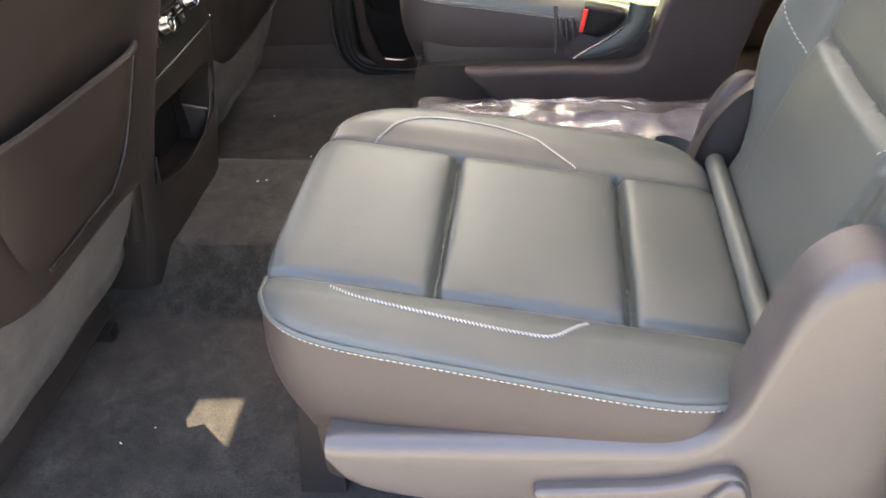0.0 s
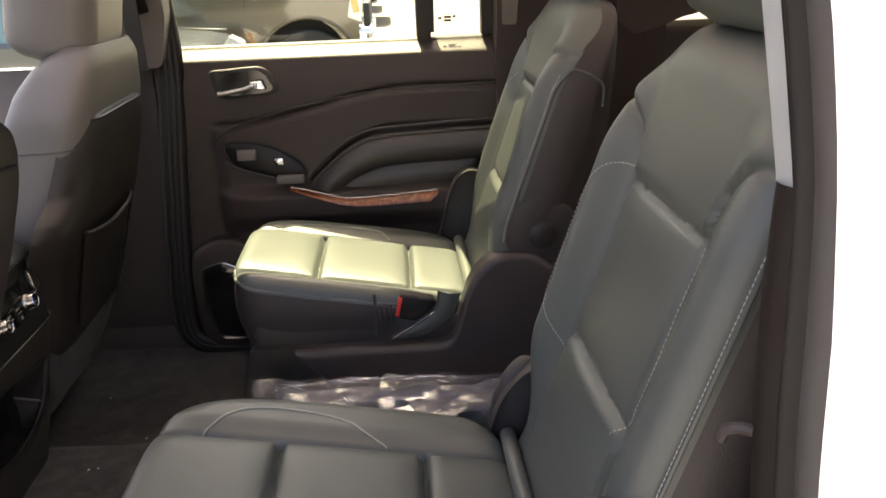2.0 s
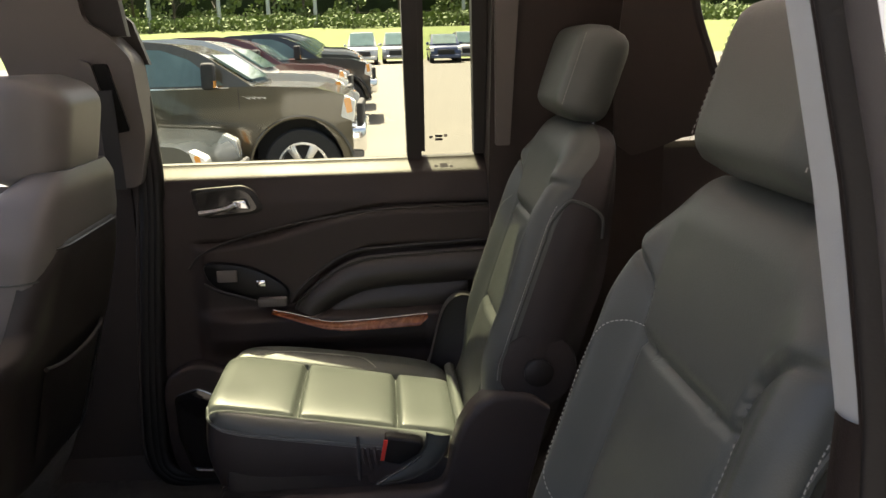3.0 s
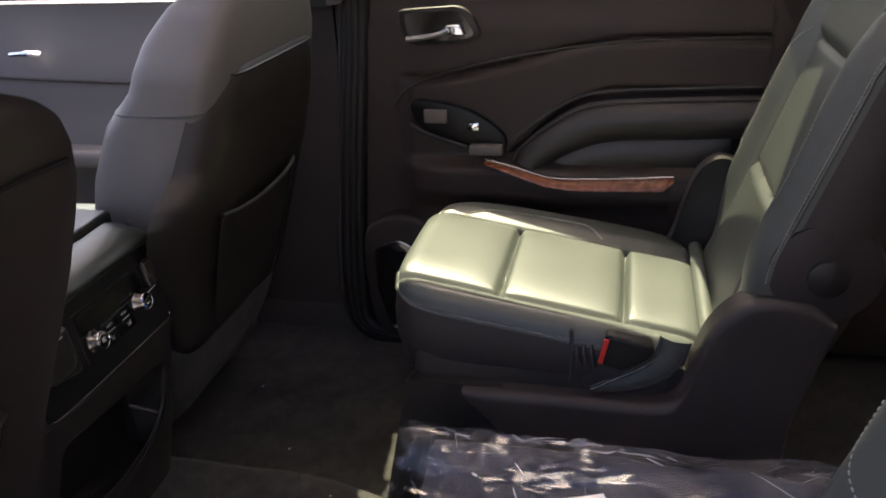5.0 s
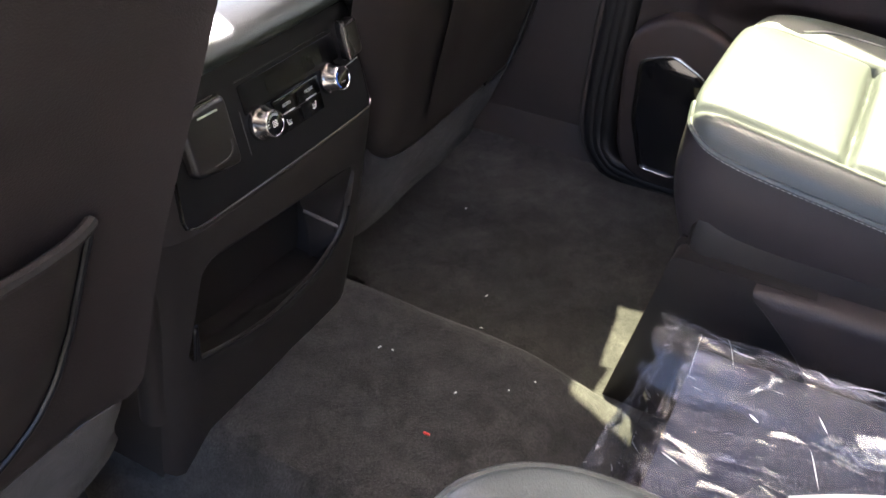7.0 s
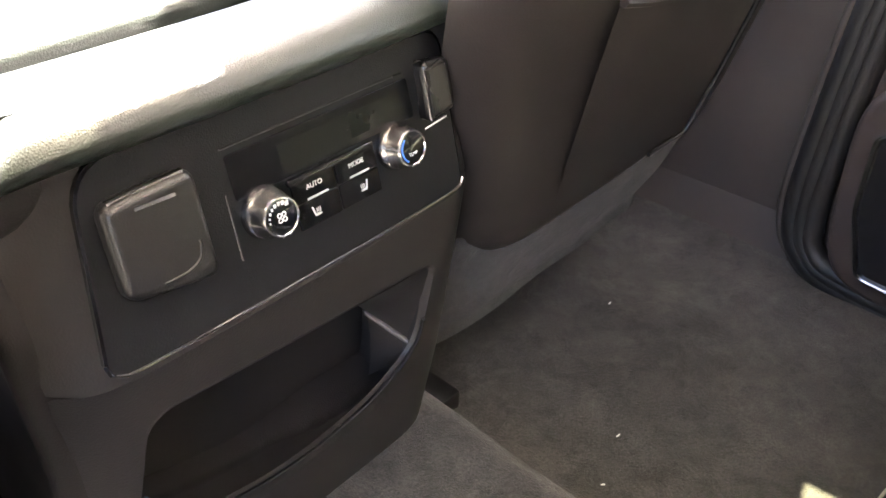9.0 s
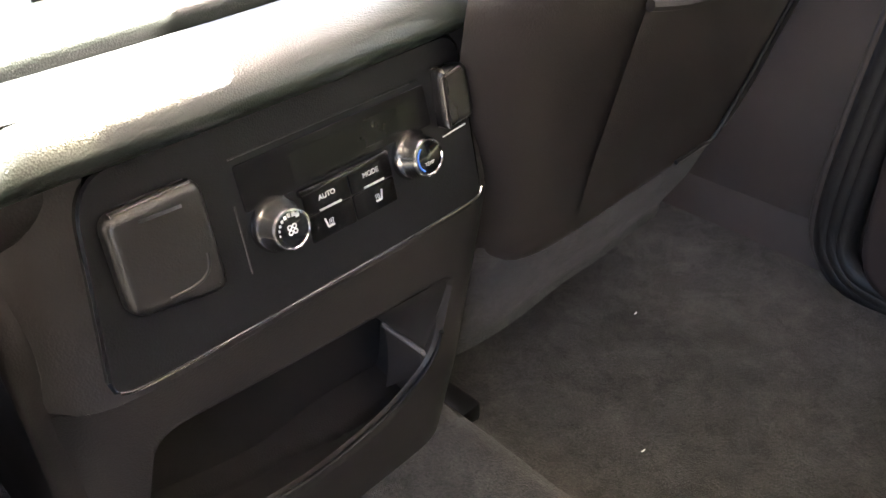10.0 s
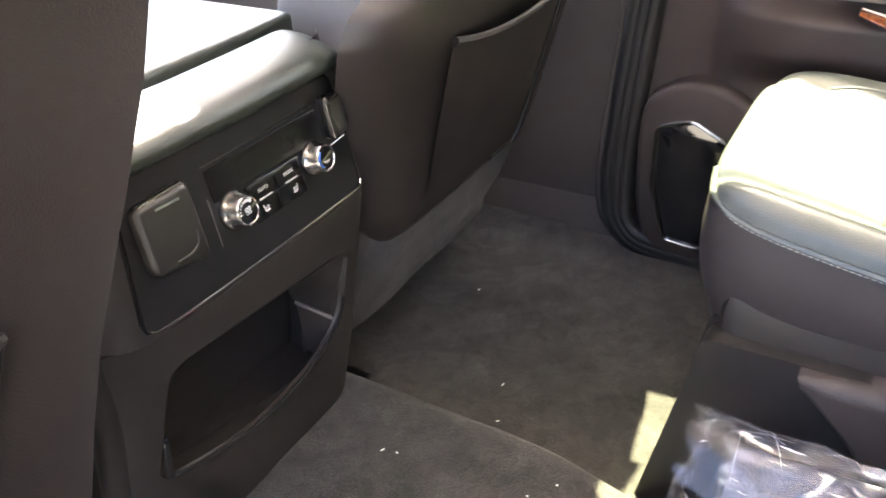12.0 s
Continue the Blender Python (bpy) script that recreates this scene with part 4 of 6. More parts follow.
    def back_side(u, w):
        a, b = ring[int(round(u * 160)) % 160]
        p, h, v = back_pt(a, b)
        f = 1 + 0.035 * math.sin(math.pi * min(1, w * 1.3)) * (1 - sstep(0.42, 0.5, h)) - 0.10 * sstep(0.6, 1.0, w)
        thick = 0.090 - 0.040 * sstep(0.30, 0.58, h)
        nrm = back_n(v, h) * (1 - w) - 0.042 * back_dome(a, b) - thick * w
        mid = (BACK_LOW + BACK_TOP) / 2
        return P(0, v * f, 0) + BACK_O + BACK_U * (mid + (h - mid) * min(1.0, f)) + BACK_N * nrm
    part("backrest_side", surf(back_side, 160, 12, True, True), VINYL, back, "vinyl backrest side", 60)
    for sg in (-1, 1):
        hs = [0.11 + 0.33 * k / 59 for k in range(60)]
        edge_run = [back_face(sg * back_half(sg, h) * 0.992, h) + P(0, sg * 0.004, 0) - P(0, 0, 0) for h in hs]
        # over the top the piping turns back across the side
        e = edge_run[-1]
        turn_back = [e + BACK_U * u - BACK_N * n for u, n in ((0.012, 0.012), (0.018, 0.030), (0.016, 0.055), (0.004, 0.080), (-0.03, 0.092))]
        part("edge_piping", tube(smooth_path(edge_run[::6] + turn_back, 5), 0.003, 6), LEATHER, back)
        part("edge_stitching", stitches([w + BACK_N * 0.004 + Vector((0, s * sg * 0.001, 0)) for w in edge_run], Vector((0, s * sg, 0)) + BACK_N * 0.6, 0.0038, 0.0022, 0.0010), THREAD, back, "pale contrast stitching")
        line = [(0.122, 0.402), (0.150, 0.396), (0.172, 0.375), (0.184, 0.335), (0.189, 0.27), (0.187, 0.21), (0.174, 0.175), (0.150, 0.155), (0.132, 0.147)]
        if sg > 0:
            line = [(0.119, 0.392), (0.124, 0.36), (0.131, 0.30), (0.134, 0.25), (0.128, 0.20), (0.106, 0.156)]
            if s > 0:
                line = [(0.150, 0.392), (0.168, 0.37), (0.180, 0.33), (0.186, 0.27), (0.186, 0.20), (0.172, 0.160)]
        path = [back_face(sg * q.x, q.y) + BACK_N * 0.0010 for q in smooth_path([(a, b, 0) for a, b in line], 8)]
        part("panel_stitching", stitches(path, BACK_N + Vector((0, s * sg * -0.3, 0)), 0.0042, 0.0022, 0.0012), THREAD, back, "pale contrast stitching")
    # flange closing the gap behind the cushion
    fill = [P(0.497, 0.185 * (k / 10 - 1), 0.372) for k in range(21)]
    part("back_filler", tube(fill, 0.012, 14), LEATHER, seat, "leather flange at the foot of the backrest")
    if s < 0:
        part("recliner_cover", pillow(*P(0.515, -0.218, 0.405), 0.036, 0.022, 0.075, 3, 0.2, 20, 20, pose(0, 0, 0, 0, 18, 0)), VINYL, seat, "dark moulded recliner cover")
    # headrest on twin posts
    for v in (-0.07, 0.07):
        c = P(0, v, 0) + BACK_O + BACK_N * -0.05
        part("post", tube([c + BACK_U * 0.56, c + BACK_U * 0.64], 0.006, 10), CHROME, seat, "chrome headrest post")
    hp = P(0, 0, 0) + BACK_O + BACK_U * 0.676 + BACK_N * -0.012
    turn = Matrix((( 0, BACK_U.x, BACK_N.x, 0), (1, 0, 0, 0), (0, BACK_U.z, BACK_N.z, 0), (0, 0, 0, 1)))
    head = part("headrest", pillow(hp.x, hp.y, hp.z, 0.138, 0.090, 0.050, 7, 0.66, 34, 30, turn), LEATHER, seat, "black leather headrest")
    for sg in (-1, 1):
        run = [P(0, sg * 0.122, 0) + BACK_O + BACK_U * (0.61 + 0.13 * k / 20) + BACK_N * 0.0295 for k in range(21)]
        part("seam_stitching", stitches(run, BACK_N, 0.0042, 0.0025, 0.0011), THREAD, head, "pale contrast stitching")
    # lobe of the backrest's side round the recliner pivot
    lobe = [(0.0, -0.020), (0.070, -0.020), (0.074, -0.004), (0.070, 0.008), (0.058, 0.012), (0.001, 0.012)]
    part("recliner_lobe", lathe(lobe, Matrix.Translation(P(0.628, -0.212, 0.520)) @ pose(0, 0, 0, 90 * s, 0, 0), 36), VINYL, seat, "rounded vinyl foot of the backrest")
    # recliner pivot cap on the inner side
    part("pivot_cap", lathe([(0.026, 0), (0.026, 0.010), (0.022, 0.013), (0.0, 0.013)][:3], Matrix.Translation(P(0.628, -0.222, 0.517)) @ pose(0, 0, 0, 90 * s, 0, 0), 28), PLASTIC, seat, "round plastic pivot cap")
    # stitched pocket for the belt buckle
    def pouch(u, w):
        x, z = 0.298 + 0.165 * u, 0.300 + (0.375 - 0.03 * u - 0.300) * w
        puff = 0.009 * math.sin(math.pi * min(1, u * 1.1)) * math.sin(math.pi * (0.15 + 0.75 * w)) + 0.002 * noise.noise((x * 40, z * 60, 2))
        return P(x, io - 0.2375 - max(0.0, puff), z)
    part("buckle_pocket", surf(pouch, 30, 16), VINYL, seat, "dark stitched buckle pocket")
    # belt buckle in a side pocket of the inner cushion flank
    drop = 0.030 if s < 0 else 0.0
    Q = lambda x, v, z: P(x + 0.2 * drop, v, z - drop)
    shape = rounded([(0.348, 0.404), (0.414, 0.391), (0.420, 0.380), (0.408, 0.362), (0.374, 0.343), (0.342, 0.352)], 0.006, 4)
    bk = part("buckle", plate(shape, lambda a, b, d: Q(a, io - 0.236 - d, b), 0.0, 0.021, 0.007, 4), SATIN, seat, "black belt buckle")
    part("release_button", plate([(0.346, 0.398), (0.354, 0.397), (0.345, 0.357), (0.338, 0.357)], lambda a, b, d: Q(a, io - 0.2565 - d, b), 0.0, 0.003, 0.001), RED, bk, "red release button")
    upper = smooth2([(0.424, 0.404), (0.421, 0.379), (0.412, 0.364), (0.389, 0.344), (0.366, 0.330), (0.328, 0.309)], 5, False)
    lower = smooth2([(0.470, 0.396), (0.460, 0.364), (0.443, 0.338), (0.421, 0.322), (0.388, 0.309), (0.334, 0.302)], 5, False)

    def band(u, w):
        k = int(round(u * (len(upper) - 1)))
        (x0, z0), (x1, z1) = upper[k], lower[k]
        return Q(x0 + (x1 - x0) * w, io - 0.246 - 0.010 * math.sin(math.pi * w) ** 0.7 * (1 - 0.4 * u), z0 + (z1 - z0) * w)
    part("buckle_strap", surf(band, len(upper) - 1, 10), LEATHER, bk, "curved leather buckle sleeve")
    for w in (0.06, 0.94):
        part("sleeve_edge", tube([band(k / 24, w) + Vector((0, -s * 0.0015, 0)) for k in range(25)], 0.0016, 6), BELT, bk)
    part("buckle_cable", tube(smooth_path([Q(x, io - 0.252, z) for x, z in ((0.414, 0.360), (0.388, 0.341), (0.360, 0.325), (0.330, 0.306))], 6), 0.0022, 6), DARK_CHROME, bk, "shiny cable edge")
    for k, (x, h) in enumerate(((0.306, 0.016), (0.316, 0.022), (0.327, 0.018))):
        part("pleat", tube(smooth_path([P(x, io - 0.241, 0.376), P(x + 0.002, io - 0.248, 0.372 - h * 0.5), P(x + 0.006, io - 0.246, 0.372 - 1.6 * h)], 4), 0.0035, 6), VINYL, seat)
    part("pocket_seam", tube([P(0.298, io - 0.2405, 0.40), P(0.299, io - 0.242, 0.35), P(0.299, io - 0.241, 0.312)], 0.0035, 6), BELT, seat)
    return seat


second_seat(-1, -0.4275, "black leather captain chair with pale stitching by the open door")
second_seat(1, 0.4445, "sunlit black leather captain chair beside the closed far door")

# ---- front seats, seen from behind ----
SHELL = [(0.18, -0.372), (0.24, -0.338), (0.314, -0.307), (0.38, -0.289), (0.48, -0.262), (0.58, -0.235), (0.70, -0.203), (0.80, -0.180), (0.87, -0.172), (0.90, -0.185)]
FACE = [(0.22, -0.50), (0.36, -0.52), (0.50, -0.48), (0.62, -0.45), (0.70, -0.415), (0.75, -0.365), (0.82, -0.338), (0.87, -0.295), (0.90, -0.24)]
# reach of the rear shell from the seat's centre line, towards the console and towards the door
SHELL_IN = [(0.300, 0.165), (0.306, 0.215), (0.318, 0.243), (0.345, 0.266), (0.38, 0.278), (0.49, 0.298), (0.58, 0.310), (0.605, 0.300), (0.64, 0.250), (0.73, 0.212), (0.77, 0.180), (0.80, 0.12)]
SHELL_NARROW = [(0.300, 0.115), (0.312, 0.160), (0.335, 0.180), (0.414, 0.190), (0.477, 0.201), (0.540, 0.218), (0.565, 0.225), (0.595, 0.232), (0.627, 0.240), (0.687, 0.248), (0.723, 0.250), (0.760, 0.242), (0.788, 0.226), (0.809, 0.202), (0.822, 0.170), (0.832, 0.120)]
SHELL_OUT = [(0.300, 0.10), (0.312, 0.15), (0.34, 0.180), (0.38, 0.195), (0.49, 0.215), (0.58, 0.225), (0.70, 0.215), (0.77, 0.180), (0.80, 0.12)]


def front_seat(s, yc, dx, dz, inner, vp0, vp1, low_z, lip_z, taper, label):
    P = lambda x, v, z: Vector((x + dx, yc + s * v, z + dz))
    seat = thing("front_seat", label, "car seat", "front seats")

    def half(z):
        return lerp_table([(0.22, 0.150), (0.27, 0.195), (0.36, 0.225), (0.60, 0.232), (0.78, 0.215), (0.86, 0.17), (0.90, 0.12)], z)

    def ringfn(u, w):
        """Round the backrest at height w: leather front and sides, joined to the rear shell."""
        z = 0.24 + 0.655 * w
        xr, xf, hv = lerp_table(SHELL, z), lerp_table(FACE, z), half(z)
        t = 2 * math.pi * u
        c, q = math.cos(t), math.sin(t)
        k = (abs(c) ** 5 + abs(q) ** 5) ** (-1 / 5)
        x = (xr + xf) / 2 + (xr - xf) / 2 * c * k * (0.93 if c < 0 else 0.90 - 0.55 * (1 - sstep(0.42, 0.64, z)))
        if c < -0.2:
            x += 0.03 * (1 - min(1, abs(q * k) / 0.8) ** 2)
        return P(x, hv * q * k, z)
    part("backrest", surf(ringfn, 64, 40, True, True), LIT_FRONT_LEATHER, seat, "black leather backrest", 60)

    # hard rear shell with rolled edge and rounded lower corners
    def shell(u, w):
        v1 = math.sin((u - 0.5) * math.pi)
        z = 0.300 + (inner[-1][0] - 0.300) * w
        hv = lerp_table(inner if v1 < 0 else SHELL_OUT, z)
        edge = abs(v1)
        roll = 0.050 * edge ** 10 if s > 0 else -0.010 * edge ** 10 + (0.0 if v1 < 0 else 0.030 * edge ** 4)
        roll += 0.024 * bump1(w, 0.030) + 0.02 * bump1(1 - w, 0.05)
        dish = 0.008 * bump1(v1, 0.6) * sstep(0.12, 0.3, w) * (1 - sstep(0.45, 0.55, w))
        return P(lerp_table(SHELL, z) - roll - dish, v1 * hv, z)
    part("rear_shell", surf(shell, 72, 80), SHELL_PLASTIC, seat, "dark moulded plastic rear shell")
    top_seam = [shell(0.08 + 0.84 * k / 30, 0.935 if s > 0 else 0.83) + Vector((0.002, 0, 0)) for k in range(31)]
    part("shell_seam", tube(top_seam, 0.0028, 6), SATIN, seat)
    # map pocket with a rolled lip, rounded at the foot
    def pocket(u, w):
        v1 = 2 * u - 1
        z = low_z + (lip_z - low_z) * w
        cv, hv = (vp0 + vp1) / 2, (vp1 - vp0) / 2
        hv *= 1 - taper * lerp_table([(0.0, 0.53), (0.07, 0.40), (0.15, 0.31), (0.3, 0.22), (0.5, 0.14), (1.0, 0.0)], w)
        sag = -0.014 * (1 - v1 * v1) * w if s > 0 else 0.08 * (v1 + 1) * hv * w
        return P(lerp_table(SHELL, z) + 0.002 + (0.007 if s > 0 else 0.016) * sstep(0.0, 0.6, w) * (1 - abs(v1) ** 6), cv + v1 * hv, z + sag)
    pk = part("map_pocket", surf(pocket, 40, 24), SHELL_PLASTIC, seat, "dark map pocket")
    lip = [pocket(k / 30, 1.0) + Vector((0.002, 0, 0)) for k in range(31)]
    part("pocket_lip", tube(lip, 0.0045, 8), SHELL_PLASTIC, pk)
    if s < 0:
        rim_line = [pocket(0.0, k / 20) + Vector((0.003, 0, 0)) for k in range(20, -1, -1)] + [pocket(k / 20, 0.0) + Vector((0.003, 0, 0)) for k in range(1, 21)]
    else:
        rim_line = [pocket(1.0, k / 20) + Vector((0.003, 0, 0)) for k in range(20, -1, -1)] + [pocket(1 - k / 20, 0.0) + Vector((0.002, 0, 0)) for k in range(1, 8)]
    part("pocket_edge", tube(smooth_path(rim_line[::2], 4), 0.0026, 8), SATIN, pk)
    # carpeted foot of the backrest and the cushion ahead
    def foot(u, w):
        v1 = 2 * u - 1
        z = 0.165 + 0.190 * w
        fold = 0.0015 * math.sin(9 * v1 + 4 * w)
        reach = (0.262 if s > 0 else 0.200) if v1 < 0 else 0.20
        return P(lerp_table(SHELL, z) - 0.012 - 0.020 * abs(v1) ** 8 + fold, v1 * (reach - (0.012 if s > 0 else -0.011) * (1 - w)), z)
    part("carpet_foot", surf(foot, 40, 16), CARPET_FOOT, seat, "grey carpeted seat foot")
    part("cushion", pillow(-0.66 + dx, yc, 0.34 + dz, 0.27, 0.235, 0.085, 5, 0.6), LEATHER, seat, "black leather cushion")
    part("seat_frame", rbox(-0.86 + dx, -0.44 + dx, yc - 0.19, yc + 0.19, 0.10, 0.27, 0.02), PLASTIC, seat)
    for v in (-0.190, 0.17):
        part("floor_rail", rbox(-0.90 + dx, (-0.388 - 1.6 * dx if v < 0 else -0.50) + dx, yc + s * v - 0.015, yc + s * v + 0.015, FLOOR - 0.01, 0.072, 0.006), SATIN, seat, "black seat rail")
    seam = [ringfn(0.57 + 0.36 * k / 30, 0.736) for k in range(31)]
    part("side_seam", tube([Vector((p.x, yc + (p.y - yc) * 1.004, p.z)) for p in seam], 0.002, 6), LEATHER, seat)
    for v in (-0.075, 0.075):
        part("post", tube([P(-0.275, v, 0.84), P(-0.265, v, 0.92)], 0.006, 10), CHROME, seat, "chrome headrest post")
    hr = pillow(-0.265 + dx, yc, 0.962 + dz, 0.100, 0.138, 0.084, 7, 0.55, 30, 30, pose(0, 0, 0, 0, 100, 0) @ Matrix.Diagonal((0.98, 0.94, 1, 1)))
    part("headrest", hr, LIT_FRONT_LEATHER, seat, "black leather headrest")
    return seat


front_seat(1, 0.428, 0.0, 0.0, SHELL_IN, -0.180, 0.110, 0.335, 0.557, 0.40, "black leather front passenger seat with a plastic rear shell")
front_seat(-1, -0.428, 0.045, 0.050, SHELL_NARROW, -0.146, 0.180, 0.360, 0.518, 1.0, "black leather driver seat with a plastic rear shell")

# ---- centre console ----
con = thing("centre_console", "dark centre console with rear climate panel and storage bin", "console")
CON_X = [(0.10, -0.348), (0.14, -0.340), (0.25, -0.3145), (0.40, -0.2875), (0.437, -0.2815), (0.55, -0.307), (0.60, -0.319)]
Y0, Y1 = -0.172, 0.158


def con_x(y, z):
    c = (y - (Y0 + Y1) / 2) / ((Y1 - Y0) / 2)
    return lerp_table(CON_X, z) - 0.022 * abs(c) ** 12 - 0.003 * c * c


def con_pt(y, z, d=0.0):
    return Vector((con_x(y, z) + d, y, z))


# face below the panel, with the mouth of the bin left open
mouth = rounded([(-0.150, 0.284), (-0.128, 0.398), (0.034, 0.382), (0.111, 0.374), (0.106, 0.288), (0.060, 0.258), (-0.02, 0.247), (-0.085, 0.260)], [0.012, 0.022, 0.02, 0.016, 0.022, 0.04, 0.05, 0.06], 8)[::-1]
cyc, czc = 0.0, 0.32


def square_of(p, box):
    a = math.atan2((p[1] - czc), (p[0] - cyc))
    c, q = math.cos(a), math.sin(a)
    y0, y1, z0, z1 = box
    ks = [((y1 - cyc) / c if c > 0 else (y0 - cyc) / c) if abs(c) > 1e-6 else 9, ((z1 - czc) / q if q > 0 else (z0 - czc) / q) if abs(q) > 1e-6 else 9]
    k = min(ks)
    return (cyc + c * k, czc + q * k)


def dense(poly, n):
    pts = [Vector((*p, 0)) for p in poly + poly[:1]]
    L = sum((b - a).length for a, b in zip(pts, pts[1:]))
    return [(p.x, p.y) for p, d in resample(pts, L / n * 1.0001)][:n]


NB = 160
mouth_d = dense(mouth, NB)
NB = len(mouth_d)
outer_d = [square_of(p, (Y0, Y1, 0.095, 0.437)) for p in mouth_d]


def face_fn(u, w):
    k = int(round(u * NB)) % NB
    (a, b), (c, d) = outer_d[k], mouth_d[k]
    y, z = a + (c - a) * w, b + (d - b) * w
    return con_pt(y, z, -0.006 * max(0.0, (w - 0.93) / 0.07) ** 2)


face = part("lower_face", surf(face_fn, NB, 16, True), PLASTIC, con, "dark moulded lower face", 60)


def bin_fn(u, w):
    k = int(round(u * NB)) % NB
    y, z = mouth_d[k]
    yy = y + (0.016 if y < 0 else 0.010) * w * min(1, abs(y) / 0.08)
    zz = z - 0.006 * w * sstep(0.33, 0.38, z)
    if z < 0.31:
        # the floor falls away steeply behind the lip, at the open end most of all
        side = sstep(-0.02, 0.07, y)
        deep = (z - 0.030) * (1 - side) + min(z - 0.010, 0.226) * side
        zz = z + (deep - z) * min(1.0, (1.5 + 2.0 * side) * w) * sstep(0.31, 0.285, z)
    return con_pt(y, z, -0.006) + Vector((-0.075 * w, yy - y, zz - z))


part("storage_bin", surf(bin_fn, NB, 8, True), PLASTIC, con, "black open storage bin")
part("bin_back", plate([(-0.17, 0.20), (0.15, 0.20), (0.15, 0.42), (-0.17, 0.42)], lambda a, b, d: Vector((-0.400 + 0.12 * (b - 0.2) + d, a, b)), -0.006, 0.0), PLASTIC, con)
# flared end of the bin: the face runs in over the mouth's corner down to a step, with a paler end wall below it
FLARE = [Vector(p) for p in ((-0.2945, 0.034, 0.381), (-0.2965, 0.110, 0.374), (-0.3215, 0.108, 0.284), (-0.364, 0.099, 0.298), (-0.357, 0.091, 0.232), (-0.326, 0.098, 0.262))]


def flare(u, w):
    a = FLARE[0] + (FLARE[1] - FLARE[0]) * u
    b = FLARE[3] + (FLARE[2] - FLARE[3]) * u
    return a + (b - a) * w + Vector((-0.010, 0, 0)) * math.sin(math.pi * w) * (1 - u)


def end_wall(u, w):
    a = FLARE[3] + (FLARE[2] - FLARE[3]) * u
    b = FLARE[4] + (FLARE[5] - FLARE[4]) * u
    return a + (b - a) * w + Vector((0, 0.004, 0)) * math.sin(math.pi * w)


part("bin_flare", surf(flare, 16, 16), PLASTIC, con, "face flared in over the bin's end")
part("bin_end_wall", surf(end_wall, 12, 12), SHELL_PLASTIC, con, "paler end wall inside the bin")
# paler tube painted in as the glossy highlight on the step
part("step_highlight", tube([flare(k / 12, 1.0) + Vector((0.002, -0.002, 0.0)) for k in range(13)], 0.0024, 8), TRIM_GREY, con, "grey strip drawn as the highlight along the step")
lip = [con_pt(y, z, 0.001) for y, z in mouth_d if z < 0.33]
lip.sort(key=lambda p: p.y)
part("bin_lip", tube(lip[8:-2], 0.0020, 8), SATIN, con, "shiny lip of the bin")
# body behind the face
for sg, y in ((-1, Y0), (1, Y1)):
    def side(u, w, y=y, sg=sg):
        z = 0.095 + 0.48 * w
        x = -1.15 + (con_x(y, z) + 1.15) * u
        return Vector((x, y + sg * 0.012 * math.sin(math.pi * w) * (1 - u), z))
    part("side_panel", surf(side, 20, 12), PLASTIC, con, "dark console side")
# control panel
PAN = rounded([(-0.145, 0.445), (0.131, 0.444), (0.133, 0.554), (-0.126, 0.556)], [0.008, 0.006, 0.020, 0.024], 6)
pan_d = dense(PAN, 120)
PN = len(pan_d)


def panel_fn(u, w):
    k = int(round(u * PN)) % PN
    y, z = pan_d[k]
    return con_pt(y * w, 0.49 + (z - 0.49) * w, 0.0035)


pbm = surf(panel_fn, PN, 12, True)
panel = part("control_panel", pbm, SATIN, con, "satin black climate control panel")
rim = [con_pt(y, z, 0.0012) for y, z in pan_d]
part("panel_gap", tube(rim + rim[:1], 0.0024, 6, cap=False), GLOSS, con)
lowrim = sorted([p for p in rim if p.z < 0.449], key=lambda p: p.y)
part("lower_trim", tube([p + Vector((0.0045, 0, 0.0005)) for p in lowrim], 0.0010, 6), CHROME, con, "thin satin trim line")
# frame filling between the panel and the pad
def surround(u, w):
    k = int(round(u * PN)) % PN
    y, z = pan_d[k]
    a = square_of((y, z - 0.17), (Y0, Y1, 0.437 - 0.17, 0.585 - 0.17))
    yy, zz = a[0], a[1] + 0.17
    return con_pt(y + (yy - y) * w, z + (zz - z) * w, 0.0)


part("panel_surround", surf(surround, PN, 4, True), PLASTIC, con, "", 60)
T = lambda y, z, d=0.0: con_pt(y, z, 0.0035 + d)
tilt = math.degrees(math.atan2(0.307 - 0.2815, 0.55 - 0.437))


def on_panel(y, z, d=0.0):
    """A frame on the panel: x to the right as seen, y up, z out."""
    return Matrix.Translation(T(y, z, d)) @ Matrix(((0, -math.sin(radians(tilt)), math.cos(radians(tilt)), 0), (1, 0, 0, 0), (0, math.cos(radians(tilt)), math.sin(radians(tilt)), 0), (0, 0, 0, 1)))


def flat(pts, y, z, d0, d1, r=0.0, seg=2):
    m = on_panel(y, z)
    return plate(pts, lambda a, b, d: m @ Vector((a, b, d)), d0, d1, r, seg)


